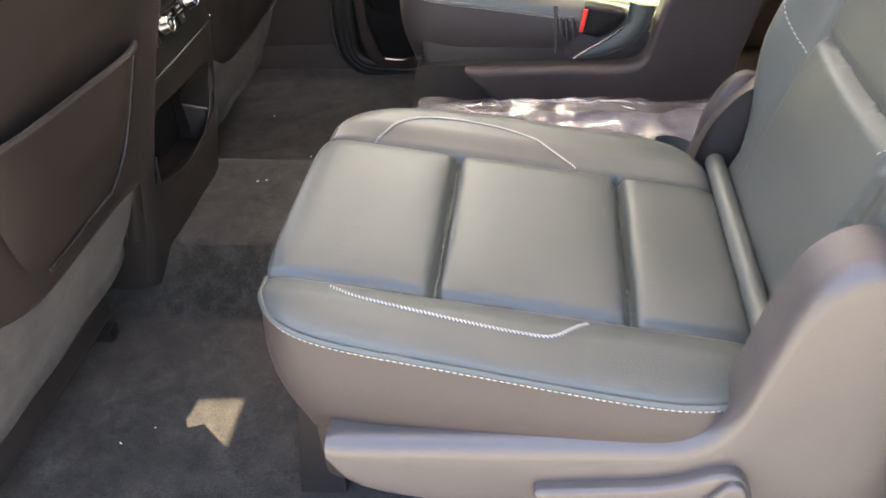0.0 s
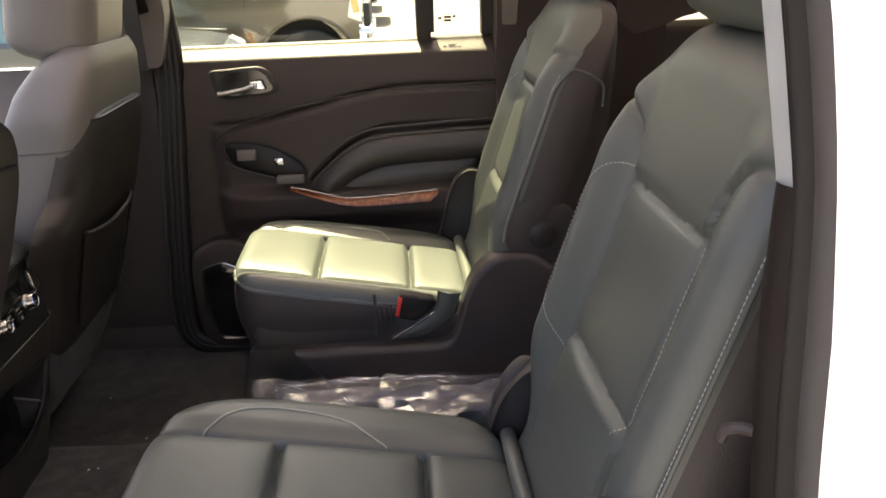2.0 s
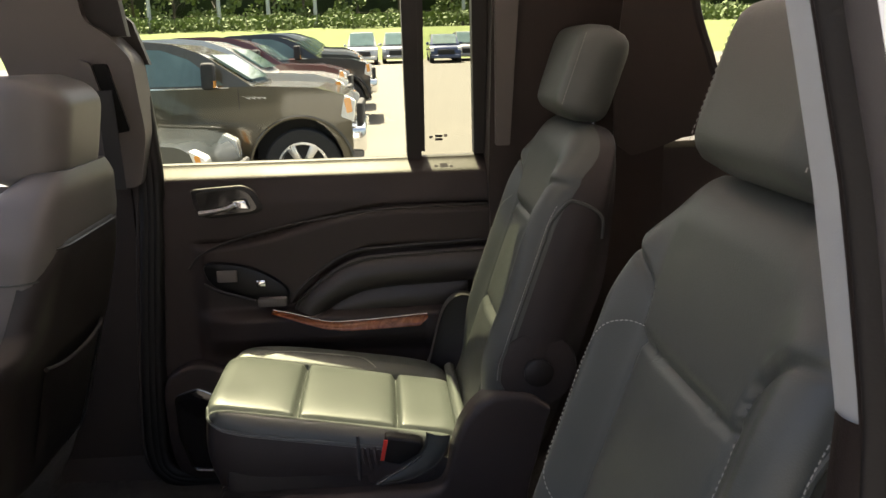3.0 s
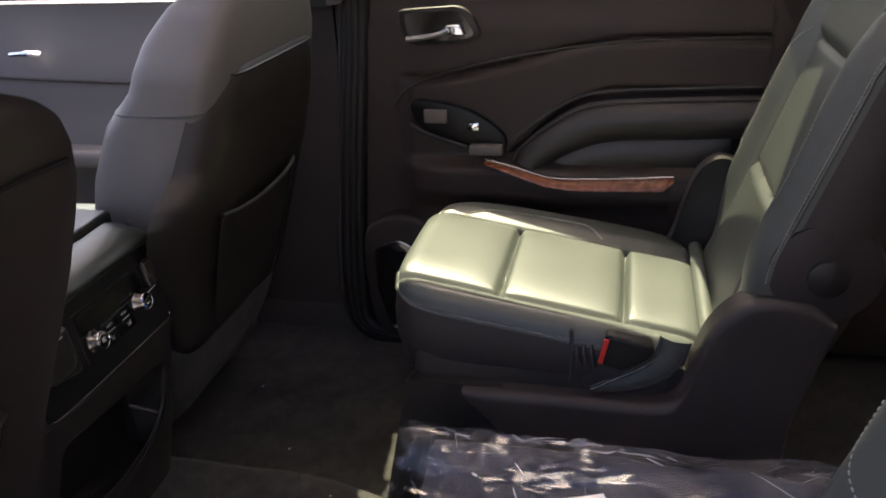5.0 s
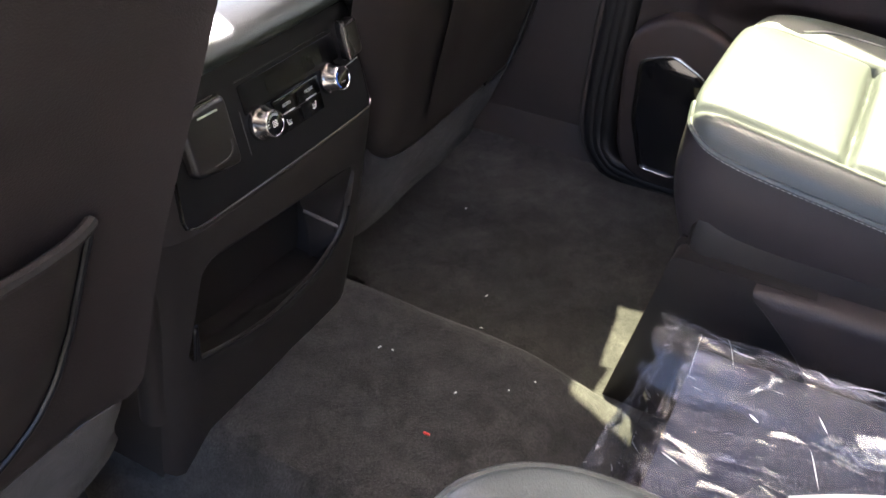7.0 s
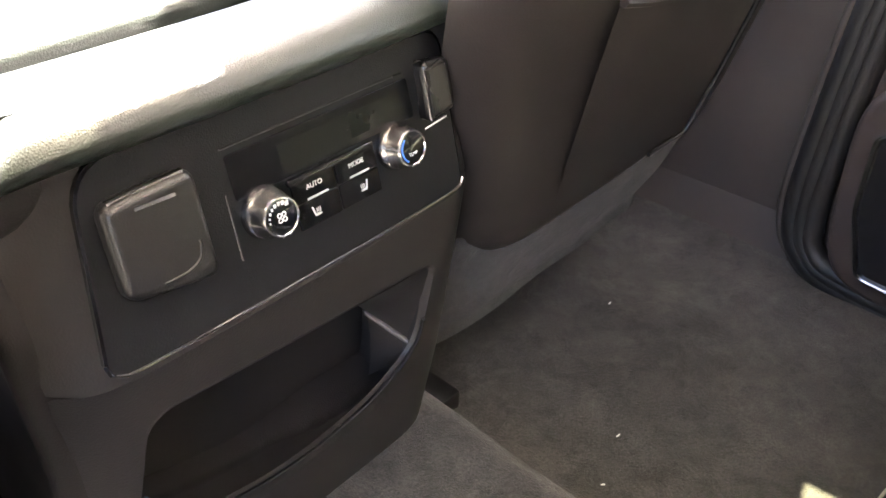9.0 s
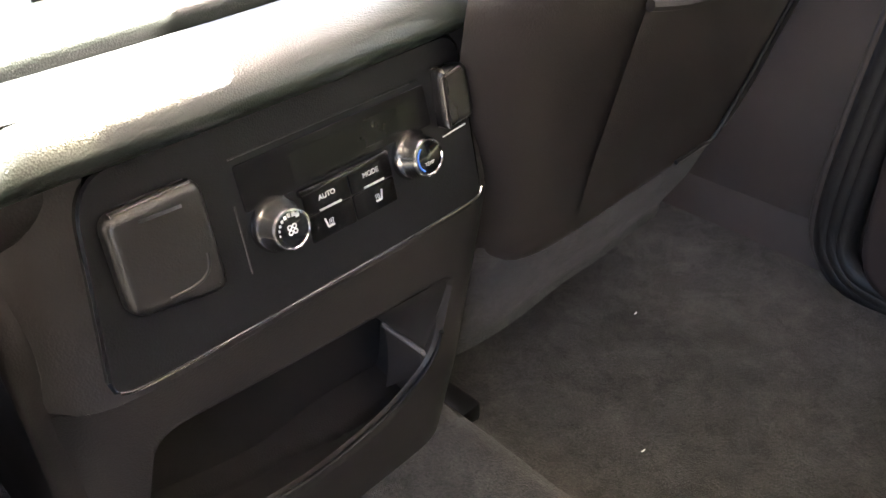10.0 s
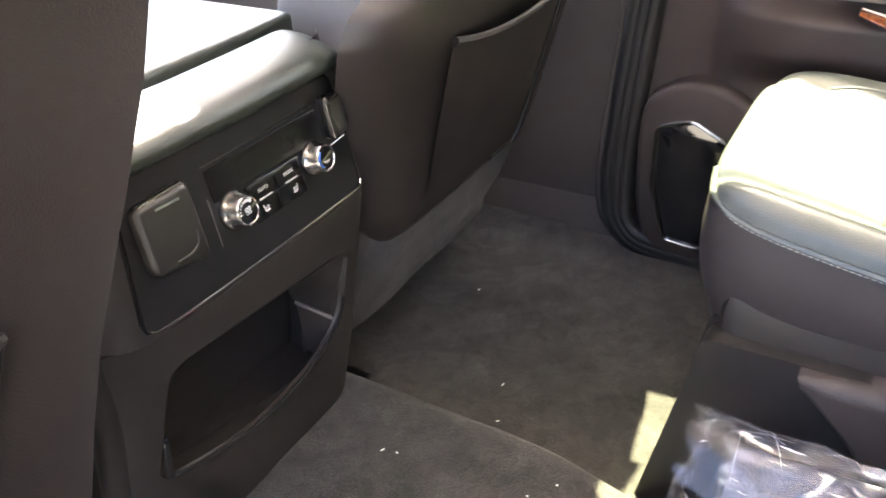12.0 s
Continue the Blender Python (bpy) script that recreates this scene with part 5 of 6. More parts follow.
# outlet flap
flap = rounded([(-0.0285, -0.025), (0.025, -0.034), (0.0275, 0.030), (-0.026, 0.029)], 0.009, 6)
fl = part("outlet_flap", flat(flap, -0.0975, 0.508, 0.0, 0.0105, 0.006, 5), FLAP, panel, "satin grey outlet cover flap")
part("flap_slot", flat([(-0.010, 0.0205), (0.013, 0.0195), (0.013, 0.0215), (-0.010, 0.0225)], -0.0975, 0.508, 0.0100, 0.0110), CHROME, fl, "bright slot")
part("flap_grip", tube([on_panel(-0.0975, 0.508, 0.0102) @ Vector(p) for p in smooth_path([(-0.008, -0.020, 0), (0.006, -0.020, 0), (0.015, -0.016, 0), (0.018, -0.009, 0), (0.018, -0.006, 0)], 5)], 0.0013, 8), FLAP, fl)
part("flap_hinge", tube([on_panel(-0.0975, 0.508, 0.008) @ Vector(p) for p in ((-0.021, 0.0295, -0.002), (0.022, 0.0305, -0.002))], 0.0022, 8), DARK_CHROME, fl, "bright hinge edge")
# small socket flap
usb = rounded([(-0.013, -0.020), (0.013, -0.018), (0.013, 0.018), (-0.011, 0.020)], 0.005, 4)
uf = part("socket_flap", flat(usb, 0.113, 0.520, 0.0, 0.011, 0.005, 4), FLAP, panel, "satin grey socket cover flap")
part("flap_edge", tube([on_panel(0.113, 0.520, 0.011) @ Vector(p) for p in ((-0.0115, -0.016, 0), (-0.0105, 0.017, 0), (0.005, 0.019, 0))], 0.0018, 8), DARK_CHROME, uf)
part("socket_mark", flat([(-0.010, -0.0268), (0.012, -0.0252), (0.012, -0.0242), (-0.010, -0.0258)], 0.113, 0.520, 0.0, 0.0006), WHITE_INK, panel)
# display window, buttons
part("display", flat(rounded([(-0.070, -0.0135), (0.071, -0.0125), (0.070, 0.0140), (-0.070, 0.0135)], 0.002), 0.022, 0.5195, 0.0, 0.0012, 0.0004), DISPLAY, panel, "dark glossy display")
part("display_screen", flat([(-0.036, -0.008), (0.045, -0.008), (0.045, 0.008), (-0.036, 0.008)], 0.022, 0.5195, 0.0012, 0.0016), mat("dim_screen", (0.0050, 0.0054, 0.0050), 0.26, 0, 0, 1, 0.1, 40, spec=0.2), panel, "dim grey-green screen")
part("left_line", tube([T(-0.053, 0.512, 0.0002), T(-0.0545, 0.473, 0.0002)], 0.0006, 6), FLAP, panel)
part("top_line", tube([T(-0.049, 0.537, 0.0005), T(0.090, 0.5365, 0.0005)], 0.0006, 6), FLAP, panel)
part("button_bar", flat(rounded([(-0.034, -0.0022), (0.034, -0.0022), (0.034, 0.0022), (-0.034, 0.0022)], 0.0015), 0.0195, 0.5030, 0.0, 0.0030, 0.0012), GLOSS, panel, "glossy black bar")
for k, (y, word) in enumerate(((0.0040, "AUTO"), (0.0380, "MODE"))):
    up = part("button", flat(rounded([(-0.0163, -0.0070), (0.0163, -0.0070), (0.0163, 0.0070), (-0.0163, 0.0070)], 0.001), y, 0.4950, 0.0, 0.0012, 0.0004), DISPLAY, panel, "glossy black push button")
    part("word", lettering(word, 0.0044, on_panel(y, 0.4965, 0.0015)), LABEL_INK, up, "white lettering")
    part("light_bar", flat([(-0.008, -0.0006), (0.008, -0.0006), (0.008, 0.0006), (-0.008, 0.0006)], y + 0.001, 0.4890, 0.0012, 0.0017), LABEL_INK, up, "white bar")
    lo = part("button", flat(rounded([(-0.0163, -0.0078), (0.0163, -0.0078), (0.0163, 0.0078), (-0.0163, 0.0078)], 0.001), y, 0.4795, 0.0, 0.0012, 0.0004), DISPLAY, panel, "glossy black push button")
    mi = -1 if k == 0 else 1
    part("seat_symbol", flat(rounded([(mi * a, b) for a, b in ((-0.0034, -0.0030), (0.0014, -0.0030), (0.0029, 0.0034), (0.0020, 0.0036), (0.0006, -0.0018), (-0.0034, -0.0018))], 0.0006), y - mi * -0.003, 0.4800, 0.0012, 0.0017), LABEL_INK, lo, "white heated seat symbol")
    for j in range(3):
        wave = [on_panel(y + mi * 0.003, 0.4800, 0.0015) @ Vector((mi * (-0.0030 + 0.0013 * j + 0.00025 * math.sin(i * 1.6)), -0.0010 + 0.0008 * i, 0)) for i in range(5)]
        part("heat_mark", tube(wave, 0.00024, 5), LABEL_INK, lo)


def knob(y, z, blue):
    m = on_panel(y, z) @ Matrix.Diagonal((0.90, 0.90, 1.0, 1.0))
    k = part("dial", lathe([(0.0178, 0.0), (0.0178, 0.0030), (0.0165, 0.0055), (0.0150, 0.0070), (0.0138, 0.0160), (0.0130, 0.0172), (0.0118, 0.0170)], m, 40), DARK_CHROME, panel, "chrome-rimmed rotary dial")
    part("dial_face", lathe([(0.0118, 0.0150), (0.0118, 0.0170), (0.0114, 0.0171)], m, 40), GLOSS, k, "black dial face")
    part("dial_ring", tube([m @ Vector((0.0124 * math.cos(a), 0.0124 * math.sin(a), 0.0172)) for a in [2 * math.pi * i / 40 for i in range(41)]], 0.0007, 6, cap=False), CHROME, k, "bright chrome ring")
    if blue:
        part("blue_arc", tube([m @ Vector((0.0100 * math.cos(a), 0.0100 * math.sin(a), 0.0172)) for a in [2.2 + 1.9 * i / 12 for i in range(13)]], 0.0006, 6), BLUE_INK, k, "blue arc")
        part("word", lettering("TEMP", 0.0032, on_panel(y, z, 0.0174)), LABEL_INK, k, "white lettering")
    else:
        for i in range(8):
            a = math.pi * (1.02 - 0.72 * i / 7)
            r = 0.0094
            c = m @ Vector((r * math.cos(a), r * math.sin(a), 0.0172))
            part("tick", rbox(-0.0004, 0.0004, -0.0004 - 0.0001 * i, 0.0004 + 0.0001 * i, -0.0005 - 0.00012 * i, 0.0005 + 0.00012 * i, 0), LABEL_INK, k).location = c
        for dx, dy in ((-0.0017, 0.0017), (0.0017, 0.0017), (-0.0017, -0.0017), (0.0017, -0.0017)):
            part("fan_blade", tube([m @ Vector((dx + 0.0014 * math.cos(a), dy + 0.0014 * math.sin(a), 0.0173)) for a in [2 * math.pi * i / 10 for i in range(11)]], 0.0004, 5, cap=False), LABEL_INK, k)
    part("pointer", flat([(-0.003, -0.0116), (0.003, -0.0116), (0.003, -0.0104), (-0.003, -0.0104)], y, z, 0.0171, 0.0176), LABEL_INK, k)


knob(-0.0325, 0.4935, False)
knob(0.0730, 0.4945, True)
# padded leather end and armrest lid
def pad_fn(u, w):
    """Round the pad's section from the panel's top over the crown to the gap, along y, its ends rolled down."""
    prof = smooth2([(-0.316, 0.553), (-0.302, 0.556), (-0.294, 0.562), (-0.2925, 0.569), (-0.2985, 0.577), (-0.311, 0.584), (-0.328, 0.589), (-0.345, 0.5905), (-0.354, 0.588), (-0.359, 0.575)], 6, False)
    x, z = prof[int(round(w * (len(prof) - 1)))]
    half, R = (Y1 - Y0) / 2 + 0.006, 0.048
    c = 2 * u - 1
    k = max(0.0, (abs(c) - 0.72) / 0.28)
    th = k * math.pi / 2
    y = (Y0 + Y1) / 2 + math.copysign(abs(c) / 0.72 * (half - R) if k <= 0 else half - R + R * math.sin(th), c)
    drop = R * (1 - math.cos(th))
    return Vector((x - 0.55 * drop * (1 - 0.6 * w) - 0.006 * c * c, y, z - drop * (0.30 + 0.70 * sstep(0.553, 0.590, z))))


part("padded_end", surf(pad_fn, 60, 42), PAD, con, "grained black leather pad")
for sg, y in ((-1, Y0), (1, Y1)):
    # rounded corner that carries the pad's roll down beside the panel
    run = [Vector((con_x(y, z) - 0.012, y - sg * 0.006, z)) for z in (0.20, 0.30, 0.38, 0.46, 0.505)]
    run += [Vector((con_x(y, 0.53) - 0.006, y - sg * 0.009, 0.530)), Vector((-0.325, y - sg * 0.020, 0.545)), Vector((-0.330, y - sg * 0.045, 0.553)), Vector((-0.332, y - sg * 0.080, 0.555))]
    part("corner_roll", tube(smooth_path(run, 6), 0.0165, 20), PLASTIC, con, "rounded plastic corner")
part("pad_seam", tube([Vector((-0.313 - 0.030 * abs(2 * k / 30 - 1) ** 5, Y0 + (Y1 - Y0) * k / 30, 0.554)) for k in range(31)], 0.0018, 6), LEATHER, con)
for k in range(4):
    part("lid_slot", rbox(-0.440 - 0.009 * k, -0.436 - 0.009 * k, -0.075 + 0.006 * k, -0.005 + 0.004 * k, 0.5965, 0.5990, 0.0008), GLOSS, con, "dark slot in the lid")
part("armrest_lid", rbox(-0.867, -0.3645, (Y0 + Y1) / 2 - 0.168, (Y0 + Y1) / 2 + 0.168, 0.525, 0.5965, 0.007, 4), PAD, con, "padded armrest lid")
part("console_core", rbox(-1.15, -0.40, -0.14, 0.13, 0.08, 0.56, 0.02), PLASTIC, con)

# ---- loose things between the seats ----
random.seed(4)
mats = thing("wrapped_floor_mats", "stack of dark floor mats in crinkled clear plastic", "floor mats")


def lump(x, y, k):
    return noise.noise((x * 9, y * 9, k)) * 0.012 + noise.noise((x * 23, y * 21, k + 3)) * 0.006


def crinkle(x, q, seed):
    """Sharp creases of several directions, most of them along the bag; 0 in the folds to 1 on the crests."""
    h = 0.0
    x2 = x + 0.02 * noise.noise((x * 8, q * 8, seed + 7))
    for turn, fx, fq, a in ((0.06, 6, 52, 0.40), (-0.45, 10, 60, 0.34), (0.75, 14, 64, 0.30), (1.4, 26, 80, 0.16)):
        c, n = math.cos(turn), math.sin(turn)
        h += a * (1 - 2.2 * abs(noise.noise(((c * x2 + n * q) * fx, (c * q - n * x2) * fq, seed + 3.1 * turn))))
    return h


def wrap_pt(x, y, z, amp, seed):
    """The film lies off the stack in billows and in crinkles drawn out along the bag."""
    cy = (MY0 + MY1) / 2
    n = noise.noise((x * 6, y * 12, z * 12 + seed))
    out = Vector((-0.9 * (1 - sstep(0.05, 0.12, x)), 1.1 * ((y - cy) / 0.19) ** 5, 0.9 if z > 0.12 else 0.0))
    r = random.Random(int(x * 7919 + 5000) * 31 + int(y * 9973 + 5000) * 17 + int(z * 8017 + 900) + seed)
    slip = Vector((r.uniform(-0.010, 0.010), r.uniform(-0.0016, 0.0016), 0.0))
    return Vector((x, y, z)) + slip + out * amp * (0.5 + 0.9 * n + 0.75 * crinkle(x, y - z, seed) + r.uniform(0.0, 0.15))


MX0, MX1, MY0, MY1 = 0.046, 0.80, -0.165, 0.185


def mat_stack(u, w, grow=0.0, amp=0.0, seed=0):
    t = 2 * math.pi * u
    c, q = math.cos(t), math.sin(t)
    k = (abs(c) ** 6 + abs(q) ** 6) ** (-1 / 6)
    cy, hy, cz, hz = (MY0 + MY1) / 2, (MY1 - MY0) / 2 + grow, 0.142, 0.064 + grow
    x = MX0 - grow + (MX1 - MX0 + 2 * grow) * w
    x += 0.055 * (1 - w) ** 2
    y, z = cy + hy * c * k, cz + hz * q * k
    z += 0.042 * (y - cy) / hy * (z - 0.08) / 0.14
    z += lump(x, y, 1.0) * (1 if z > 0.12 else 0)
    p = Vector((x, y, max(z, FLOOR + 0.03 + 0.02 * (1 - w))))
    return wrap_pt(*p, amp, seed) if amp else p


part("mat_stack", surf(mat_stack, 90, 90, True, True), MAT_BLUE, mats, "dark blue-black floor mats")
film = part("plastic_wrap", surf(lambda u, w: mat_stack(u, w, 0.006, 0.0075, 5), 190, 34, True, True), FILM, mats, "crinkled clear plastic wrap", 14)


def far_fold(u, w):
    """Loose film gathered along the far top edge, standing up in a crumpled ridge."""
    x = 0.080 + 0.675 * u
    rise = 0.044 * math.sin(math.pi * min(1.0, 0.12 + w)) * (0.55 + 0.6 * noise.noise((x * 7, 1.3, 2.0)) + 0.5 * sstep(0.25, 0.0, u))
    p = Vector((x, 0.088 + 0.109 * w, 0.216 + 0.018 * sstep(0.0, 0.5, w) - 0.040 * max(0.0, w - 0.72) / 0.28 + rise))
    k = crinkle(x * 1.5, w * 0.16, 21)
    return p + Vector((0, 0.5, 0.8)) * 0.017 * k + Vector((-0.03, 0, 0)) * sstep(0.12, 0.0, u) * k


part("loose_fold", surf(far_fold, 44, 26), FILM_LAYERS, mats, "gathered layers of clear plastic film", 14)


def end_fold(u, w):
    """The bag's empty end, crumpled and turned up."""
    y = -0.13 + 0.32 * u
    k = crinkle(y * 1.3, w * 0.12, 40)
    x = 0.054 + 0.040 * u - 0.030 * math.sin(math.pi * w) * (0.7 + 0.5 * noise.noise((y * 9, 2.0, 1.0)))
    return Vector((x - 0.018 * k, y, 0.085 + (0.128 + 0.045 * u) * w + 0.008 * k))


part("end_fold", surf(end_fold, 30, 22), FILM_LAYERS, mats, "gathered layers of clear plastic film", 14)
# thin white slivers painted as reflections along the film's creases
glints = bmesh.new()
for k in range(70):
    x, u = random.uniform(0.05, 0.72), random.uniform(0.02, 0.47)
    ang, L, wd = random.gauss(0.2, 0.75), random.uniform(0.012, 0.085), random.uniform(0.0002, 0.0010)
    rows = []
    for i in range(9):
        t = i / 8 - 0.5
        w = (x + L * t * math.cos(ang) - MX0) / (MX1 - MX0)
        uu = u + L * t * math.sin(ang) / 0.9
        wid = wd * (1 - (2 * t) ** 2) / 0.9
        pair = []
        for sg in (-1, 1):
            p = mat_stack(uu + sg * wid, max(0.0, min(1.0, w)), 0.013)
            pair.append(glints.verts.new(p + Vector((0, 0, 0.0012))))
        rows.append(pair)
    for a, b in zip(rows, rows[1:]):
        glints.faces.new((a[0], b[0], b[1], a[1]))
tagged(part("film_glints", glints, GLINT, film, "white slivers drawn as highlights on the plastic's creases"), kind="stuff")
sheet = thing("paper_sheet", "white printed paper lying on the wrapped floor mats", "paper")


def page(u, v):
    return Vector((0.222, 0.018, 0.238)) + Vector((0.134, 0.067, 0.004)) * u + Vector((0.090, -0.185, -0.020)) * v + Vector((0, 0, 0.005 * math.sin(4 * u + 2 * v)))


part("page", surf(page, 20, 20), PAPER, sheet)
part("printed_block", surf(lambda u, v: page(0.72 + 0.10 * u, 0.05 + 0.06 * v) + Vector((0, 0, 0.001)), 2, 2), MAT_BLUE, sheet, "small dark printed block")
LINT = [(-0.226, 0.333), (-0.201, 0.265), (-0.104, 0.217), (-0.080, 0.089), (-0.131, 0.054), (-0.230, 0.077), (-0.246, 0.073), (-0.243, 0.213), (-0.06, 0.12), (-0.31, -0.46), (-0.27, -0.43), (-0.36, 0.52)]
lint = bmesh.new()
random.seed(8)
for x, y in LINT:
    a, L = random.uniform(0, 6.28), random.uniform(0.0006, 0.003)
    d = Vector((math.cos(a), math.sin(a), 0)) * L
    q = Vector((-d.y, d.x, 0)).normalized() * 0.0008
    c = Vector((x, y, floor_z(x, y) + 0.002))
    f = [lint.verts.new(c + d + q), lint.verts.new(c - d + q), lint.verts.new(c - d - q), lint.verts.new(c + d - q), lint.verts.new(c + Vector((0, 0, 0.0015)))]
    for i in range(4):
        lint.faces.new((f[i], f[(i + 1) % 4], f[4]))
tagged(part("lint", lint, WHITE_INK, None, "white lint and crumbs scattered on the carpet"), category="lint", kind="stuff")
crumb = part("red_crumb", rbox(-0.004, 0.004, -0.0012, 0.0012, 0, 0.002, 0.0005), RED, None, "tiny red plastic crumb on the carpet")
tagged(crumb, category="crumb")
crumb.location = (-0.130, -0.014, floor_z(-0.130, -0.014) + 0.001)

# ---- outside: lot, vehicles, trees ----
GROUND = -0.95


def lot_z(y):
    """The lot rises gently away from the car, then runs level."""
    return GROUND + 0.029 * max(0.0, min(y, 110.0))


def bank_z(y):
    return lot_z(y) + 1.9 * sstep(56, 92, y)


bm = bmesh.new()
rows = [[bm.verts.new((x, y, lot_z(y))) for x in (-1500, -60, 60, 1500)] for y in (-1500, 0, 40, 110, 1500)]
for a, b in zip(rows, rows[1:]):
    for k in range(3):
        bm.faces.new((a[k], a[k + 1], b[k + 1], b[k]))
structure("ground", bm, LOT, "pale concrete lot in full sun", "ground")
TYRE = mat("tyre", (0.02, 0.02, 0.02), 0.8, 0, 0.3, 80, 0.1, 6)
ALLOY = mat("alloy", (0.55, 0.55, 0.56), 0.3, 1.0, 0, 1, 0.05, 10)
LAMP = mat("lamp_lens", (0.75, 0.75, 0.72), 0.1, 0, 0, 1, 0.05, 10, coat=0.8)
AMBER = mat("amber_lens", (0.75, 0.30, 0.04), 0.15, 0, 0, 1, 0.05, 10, coat=0.8)
# opaque glass with the teal reflection put into its colour
CABIN = mat("cabin_glass_reflection", (0.06, 0.11, 0.11), 0.05, 0, 0, 1, 0.3, 2.5, (0.16, 0.25, 0.24), coat=0.5)


def paint(name, c):
    return mat(name, c, 0.32, 0.25, 0, 1, 0.05, 2, coat=0.9)


def wheel(parent, x, y, side, r=0.41):
    m = Matrix.Translation((x, y, r)) @ pose(0, 0, 0, 90 * side, 0, 0)
    w = part("wheel", lathe([(r * 0.62, -0.12), (r * 0.96, -0.12), (r, -0.09), (r, 0.09), (r * 0.96, 0.12), (r * 0.66, 0.125), (r * 0.65, 0.045)], m, 36), TYRE, parent, "black tyre")
    part("rim", lathe([(r * 0.66, 0.05), (r * 0.66, 0.12), (r * 0.60, 0.122), (r * 0.57, 0.06)], m, 36), ALLOY, w, "silver alloy rim")
    part("wheel_well", lathe([(r * 0.57, 0.058), (r * 0.57, 0.066), (0.02, 0.066)], m, 24), TYRE, w)
    for k in range(6):
        a = math.pi * k / 3
        mm = m @ pose(0, 0, 0, 0, 0, math.degrees(a))
        part("spoke", plate([(0.03, -0.03), (r * 0.62, -0.055), (r * 0.62, 0.055), (0.03, 0.03)], lambda p, q, d: mm @ Vector((p, q, d)), 0.068, 0.112, 0.008), ALLOY, w)
    part("hub", lathe([(0.075, 0.06), (0.07, 0.118), (0.03, 0.121)], m, 20), ALLOY, w)


def pickup(color, label):
    """A crew-cab pickup with its nose to +x, nose at x = 0, ground at z = 0, centre line at y = 0."""
    t = thing("pickup_truck", label, "pickup truck", "trucks parked in a row")
    R, W = 0.46, 1.0

    def arch(cx, r=0.60):
        return [(cx + r * math.cos(a), 0.45 + r * math.sin(a)) for a in [math.radians(d) for d in range(8, 173, 12)]]
    low = [(-0.05, 0.52), (0.0, 0.68), (-0.01, 1.16), (-0.08, 1.29), (-0.45, 1.385), (-1.15, 1.42), (-1.42, 1.42), (-3.55, 1.40), (-3.6, 1.42), (-5.75, 1.42), (-5.80, 0.62)]
    pts = low + [(-5.75, 0.52)] + [(x, z) for x, z in reversed(arch(-4.55))] + [(-3.9, 0.50), (-1.42, 0.50)] + [(x, z) for x, z in reversed(arch(-0.71))]
    body = plate(pts, lambda a, b, d: Vector((a - 0.10 * (abs(d) / W) ** 4 * sstep(-0.9, 0.0, a), d * (1 - 0.03 * max(0, b - 0.95) - 0.02 * sstep(0.8, 0.4, b)), b)), -W, W, 0.035, 3)
    part("body", body, color, t, "", 35)
    cab = [(-1.22, 1.41), (-1.80, 1.80), (-2.15, 1.92), (-2.50, 1.955), (-3.2, 1.95), (-3.48, 1.88), (-3.56, 1.41)]
    part("cab", plate(rounded(cab, 0.06), lambda a, b, d: Vector((a, d * (0.97 - 0.22 * (b - 1.41)), b)), -W, W, 0.04, 3), color, t, "", 35)
    part("windscreen", plate([(-1.32, 1.47), (-1.76, 1.76), (-1.79, 1.75), (-1.36, 1.46)], lambda a, b, d: Vector((a + 0.05, d, b + 0.03)), -0.74, 0.74), CABIN, t)
    for sg in (-1, 1):
        side = lambda a, b, d, sg=sg: Vector((a, sg * (0.975 - 0.22 * (b - 1.41) + d), b))
        part("door_window", plate(rounded([(-1.55, 1.44), (-1.95, 1.74), (-2.25, 1.85), (-2.70, 1.875), (-2.72, 1.44)], 0.04), side, -0.02, 0.006), CABIN, t, "dark side glass, teal reflection in its colour")
        part("door_window", plate(rounded([(-2.80, 1.44), (-2.78, 1.875), (-3.20, 1.87), (-3.40, 1.79), (-3.44, 1.44)], 0.04), side, -0.02, 0.006), CABIN, t, "dark side glass, teal reflection in its colour")
        flat_side = lambda a, b, d, sg=sg: Vector((a, sg * (W * (1 - 0.03 * max(0, b - 0.95)) + d), b))
        part("belt_moulding", plate([(-1.5, 1.405), (-1.5, 1.420), (-3.5, 1.420), (-3.5, 1.405)], flat_side, -0.03, 0.008), CHROME, t)
        for x in (-1.40, -2.75, -3.5):
            part("door_gap", plate([(x, 0.62), (x + 0.008, 0.62), (x + 0.008, 1.40), (x, 1.40)], flat_side, -0.005, 0.003), TYRE, t)
        for x in (-2.62, -3.42):
            part("door_handle", plate(rounded([(x, 1.20), (x + 0.20, 1.20), (x + 0.20, 1.235), (x, 1.235)], 0.012), flat_side, 0.0, 0.035, 0.01), color, t)
        part("mirror", rbox(-1.76, -1.62, *sorted((sg * 1.02, sg * 1.24)), 1.40, 1.70, 0.04, 3), TYRE, t, "black door mirror")
        part("mirror_repeater", rbox(-1.628, -1.612, *sorted((sg * 1.05, sg * 1.22)), 1.42, 1.50, 0.004), AMBER, t)
        part("body_crease", plate([(-1.45, 0.70), (-1.45, 0.73), (-3.9, 0.73), (-3.9, 0.70)], flat_side, -0.01, 0.012), color, t)
        for k in range(7):
            part("badge_bar", plate([(-1.86 + 0.058 * k, 0.765), (-1.818 + 0.058 * k, 0.765), (-1.818 + 0.058 * k, 0.815), (-1.86 + 0.058 * k, 0.815)], flat_side, -0.003, 0.012), ALLOY, t)
